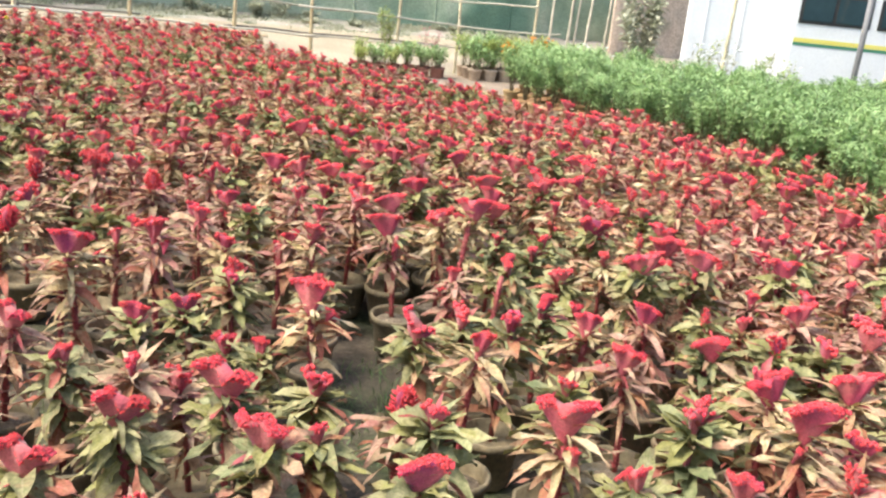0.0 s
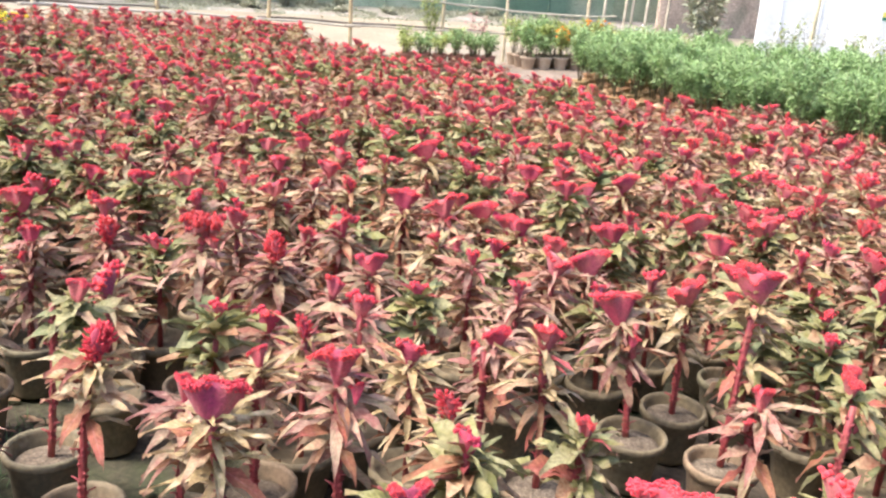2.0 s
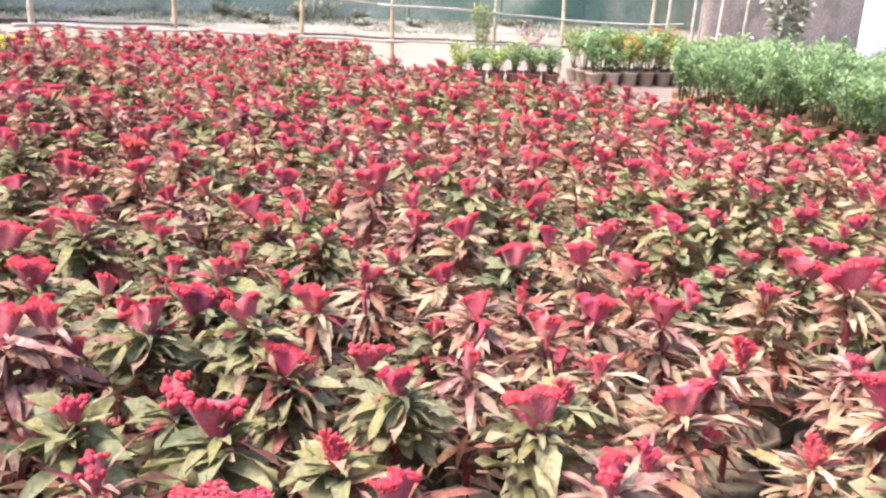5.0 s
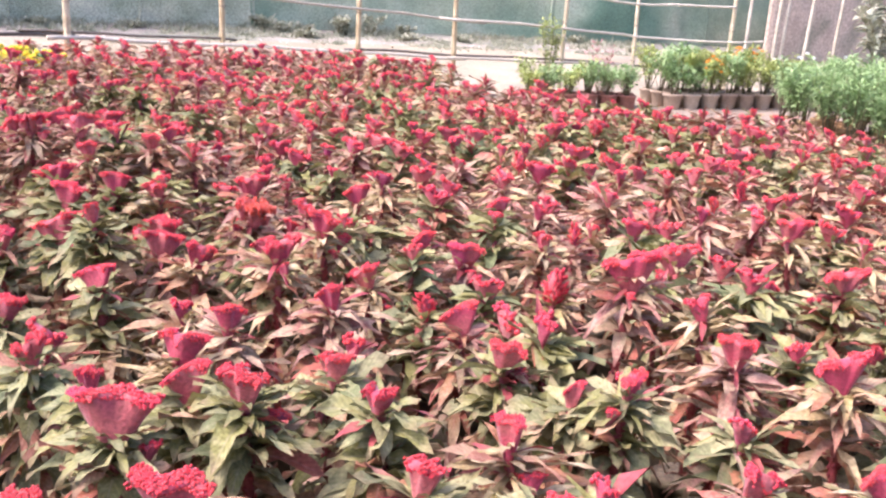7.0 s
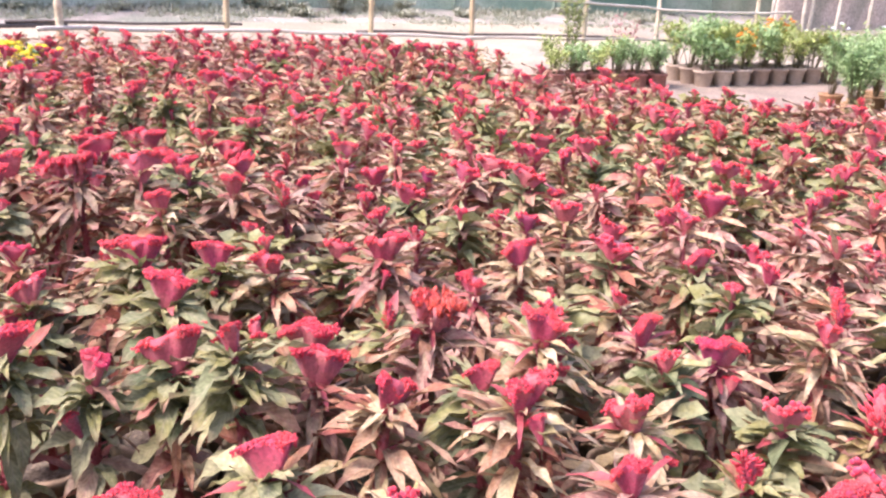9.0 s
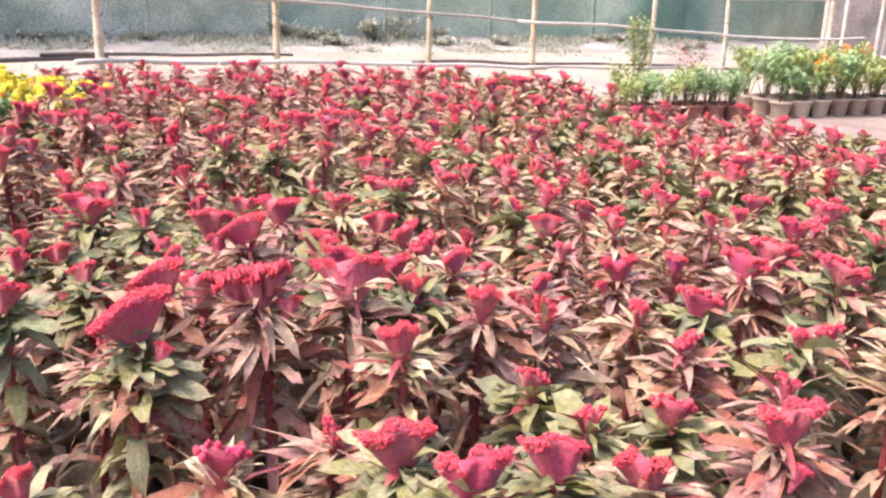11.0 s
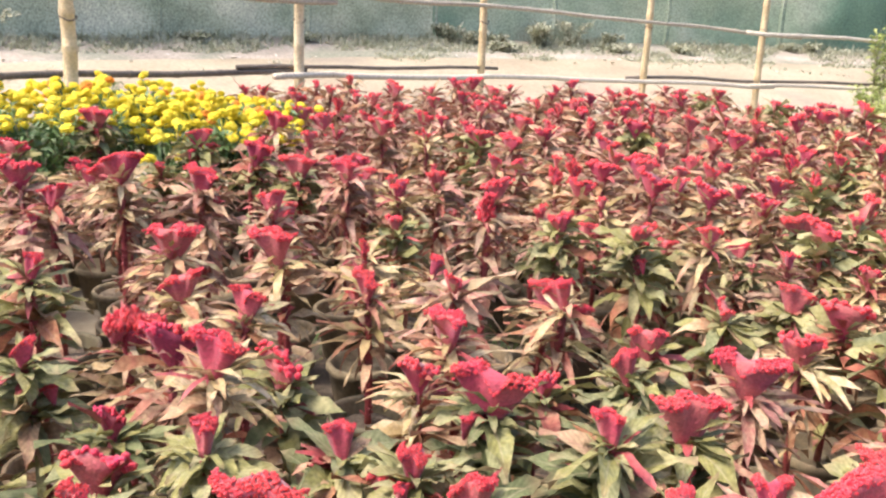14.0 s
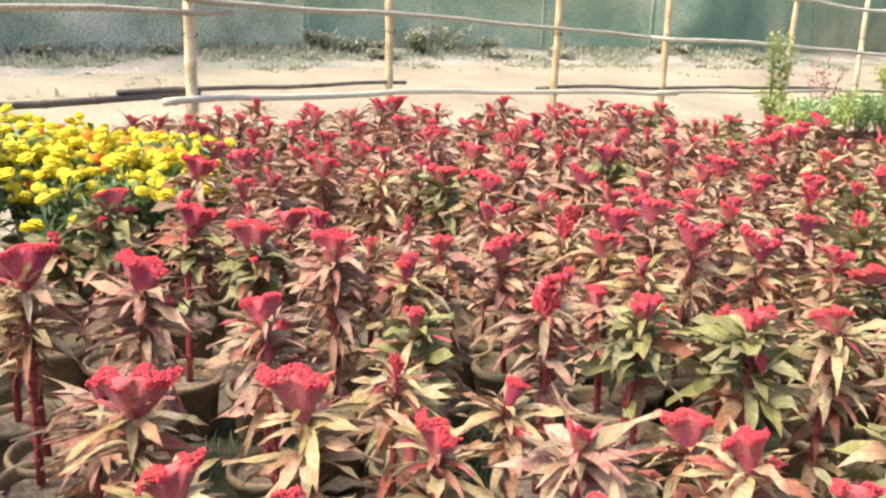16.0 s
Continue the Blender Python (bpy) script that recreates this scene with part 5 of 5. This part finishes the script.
for r_ in range(2):
    for k in range(6):
        x, y = -2.3 + 0.26 * k, 16.4 + 0.11 * k + 0.3 * r_
        p = thing("low_potted_plant", pose(x, y, height(x, y), 0, 0, rng.uniform(0, 360)), "low yellow-green plant in a reddish clay pot", "potted plant", "low pots by the fence")
        pot = part("pot", pot_shape(0.125, 0.2, 0.1).mesh("pot", RED_CLAY), p)
        part("soil", SOIL_MESH[0], pot, Matrix.Diagonal((1.15, 1.15, 1.1, 1)))
        st, lv = rng.choice(LOWS)
        up = Matrix.Diagonal((1.1, 1.1, rng.uniform(0.9, 1.25), 1))
        tagged(part("branchwork", st, p, up), kind="stuff")
        tagged(part("foliage", lv, p, up), kind="stuff")
for name, x, y, tall, spread, leaves, mat_, label in (("sapling", -2.05, 17.5, 1.25, 0.2, 420, LIME, "slender sapling with small pale leaves beside a fence post"),
                                                      ("pink_shrub", -1.25, 18.2, 0.95, 0.3, 150, PINK, "thin shrub with dusty pink leaves behind the fence"),
                                                      ("grey_green_shrub", 2.7, 18.2, 2.0, 0.65, 620, SCRUB, "tall grey-green shrub with broad pale leaves")):
    st, lv = bush_shape(len(name), tall, spread, leaves, 0.18 if tall > 1.8 else 0.065, 0.08 if tall > 1.8 else 0.03, 0.1)
    p = thing(name, pose(x, y, height(x, y)), label, "shrub")
    tagged(part("branchwork", st.mesh("branchwork", TWIG), p, Matrix.Translation((0, 0, -0.1))), kind="stuff")
    tagged(part("foliage", lv.mesh("foliage", mat_), p, Matrix.Translation((0, 0, -0.1))), kind="stuff")

for k in range(13):
    x, y = 3.15 + 0.3 * k + rng.uniform(-0.1, 0.1), 15.45 + rng.uniform(-0.15, 0.15)
    if k > 5:
        x, y = 1.25 + 0.2 * (k - 6) + rng.uniform(-0.08, 0.08), 18.35 - 0.12 * (k - 6) + rng.uniform(-0.15, 0.15)
    st, lv = bush_shape(990 + k, rng.uniform(1.05, 1.3) * (0.72 if k > 5 else 1), 0.24, 130, 0.07, 0.035, 0.05, 0, 0.3)
    p = thing("white_flowering_plant", pose(x, y, height(x, y)), "thin leggy plant with pale leaves and small white flowers", "plant", "leggy plants by the shed")
    tagged(part("branchwork", st.mesh("branchwork", TWIG), p, Matrix.Translation((0, 0, -0.04))), kind="stuff")
    tagged(part("foliage", lv.mesh("foliage", LIME if k % 2 else SCRUB), p, Matrix.Translation((0, 0, -0.04))), kind="stuff")
    for j in range(2 if k > 5 else 6):
        a, d = rng.uniform(0, 6.28), rng.uniform(0.03, 0.2)
        part("bloom", WHITE_BLOOM, p, Matrix.Translation((d * math.cos(a), d * math.sin(a), rng.uniform(0.85, 1.15) * (0.72 if k > 5 else 1))), "white bloom")
tagged(new("steel_post", Shape().tube([(5.72, 15.75, -0.05), (5.74, 15.75, 1.2), (5.75, 15.76, 2.3)], 0.045, 10).mesh("steel_post", STEEL)), "dark grey steel post beside the minibus", "post")

# ---- white shed wall and parked minibus ----
shed = thing("white_shed", pose(3.0, 16.6, 0, 0, 0, 4), "plain whitewashed shed wall with vertical seams", "shed")
part("wall", Shape().box((0.2, 0, -0.05), (2.0, 0.25, 2.4)).mesh("wall", WHITE, smooth=False), shed)
for k in range(3):
    part("seam", Shape().box((0.45 + 0.6 * k, -0.012, 0.0), (0.48 + 0.6 * k, 0.0, 2.38)).mesh("seam", WHITE, smooth=False), shed)
bus = thing("minibus", pose(4.75, 16.3, 0.0, 0, 0, 4), "white parked minibus with a yellow and green stripe", "minibus")
body = Shape()
rows = []
for y0, z0 in ((0.12, 0.3), (0.02, 0.36), (0.0, 0.6), (0.0, 1.25), (0.0, 2.1), (0.08, 2.3), (0.35, 2.42), (1.6, 2.42), (1.85, 2.2), (1.95, 1.2), (1.9, 0.3)):
    rows.append([(x, y0 + (0.03 if x in (0.0, 5.4) else 0), z0) for x in (0.0, 0.08, 1.3, 2.7, 4.0, 5.32, 5.4)])
body.sheet(rows)
for c in (0, -1):
    body.f.append(tuple((k if c == 0 else k + 6) for k in range(0, 77, 7)))
    body.k.append(0)
part("body", body.mesh("body", WHITE, smooth=False), bus)
for k in range(4):
    w = part("window", Shape().box((0.12 + 1.28 * k, -0.012, 1.6), (1.28 + 1.28 * k, 0.02, 2.08)).mesh("window", RUBBER, smooth=False), bus, label="black rubber window frame")
    for j in range(2):
        part("pane", Shape().box((0.17 + 1.28 * k + 0.55 * j, -0.02, 1.65), (0.66 + 1.28 * k + 0.55 * j, -0.013, 2.03)).mesh("pane", GLASS, smooth=False), w)
part("stripe", Shape().box((0.1, -0.006, 1.3), (5.3, -0.001, 1.37)).mesh("stripe", STRIPE_YELLOW, smooth=False), bus, label="yellow stripe")
part("stripe", Shape().box((0.1, -0.006, 1.25), (5.3, -0.001, 1.298)).mesh("stripe", STRIPE_GREEN, smooth=False), bus, label="green stripe")
for x in (1.0, 4.3):
    for y0 in (0.02, 1.7):
        tyre = part("wheel", Shape().lathe([(0.16, -0.01), (0.3, -0.02), (0.335, 0.03), (0.335, 0.15), (0.3, 0.2), (0.16, 0.19)], 20, 0, True, True).mesh("wheel", RUBBER), bus,
                    pose(x, y0, 0.335, -90, 0, 0))
        part("rim", Shape().lathe([(0.155, -0.02), (0.1, 0.0), (0.04, -0.03)], 16, 0, True, True).mesh("rim", STEEL), tyre)
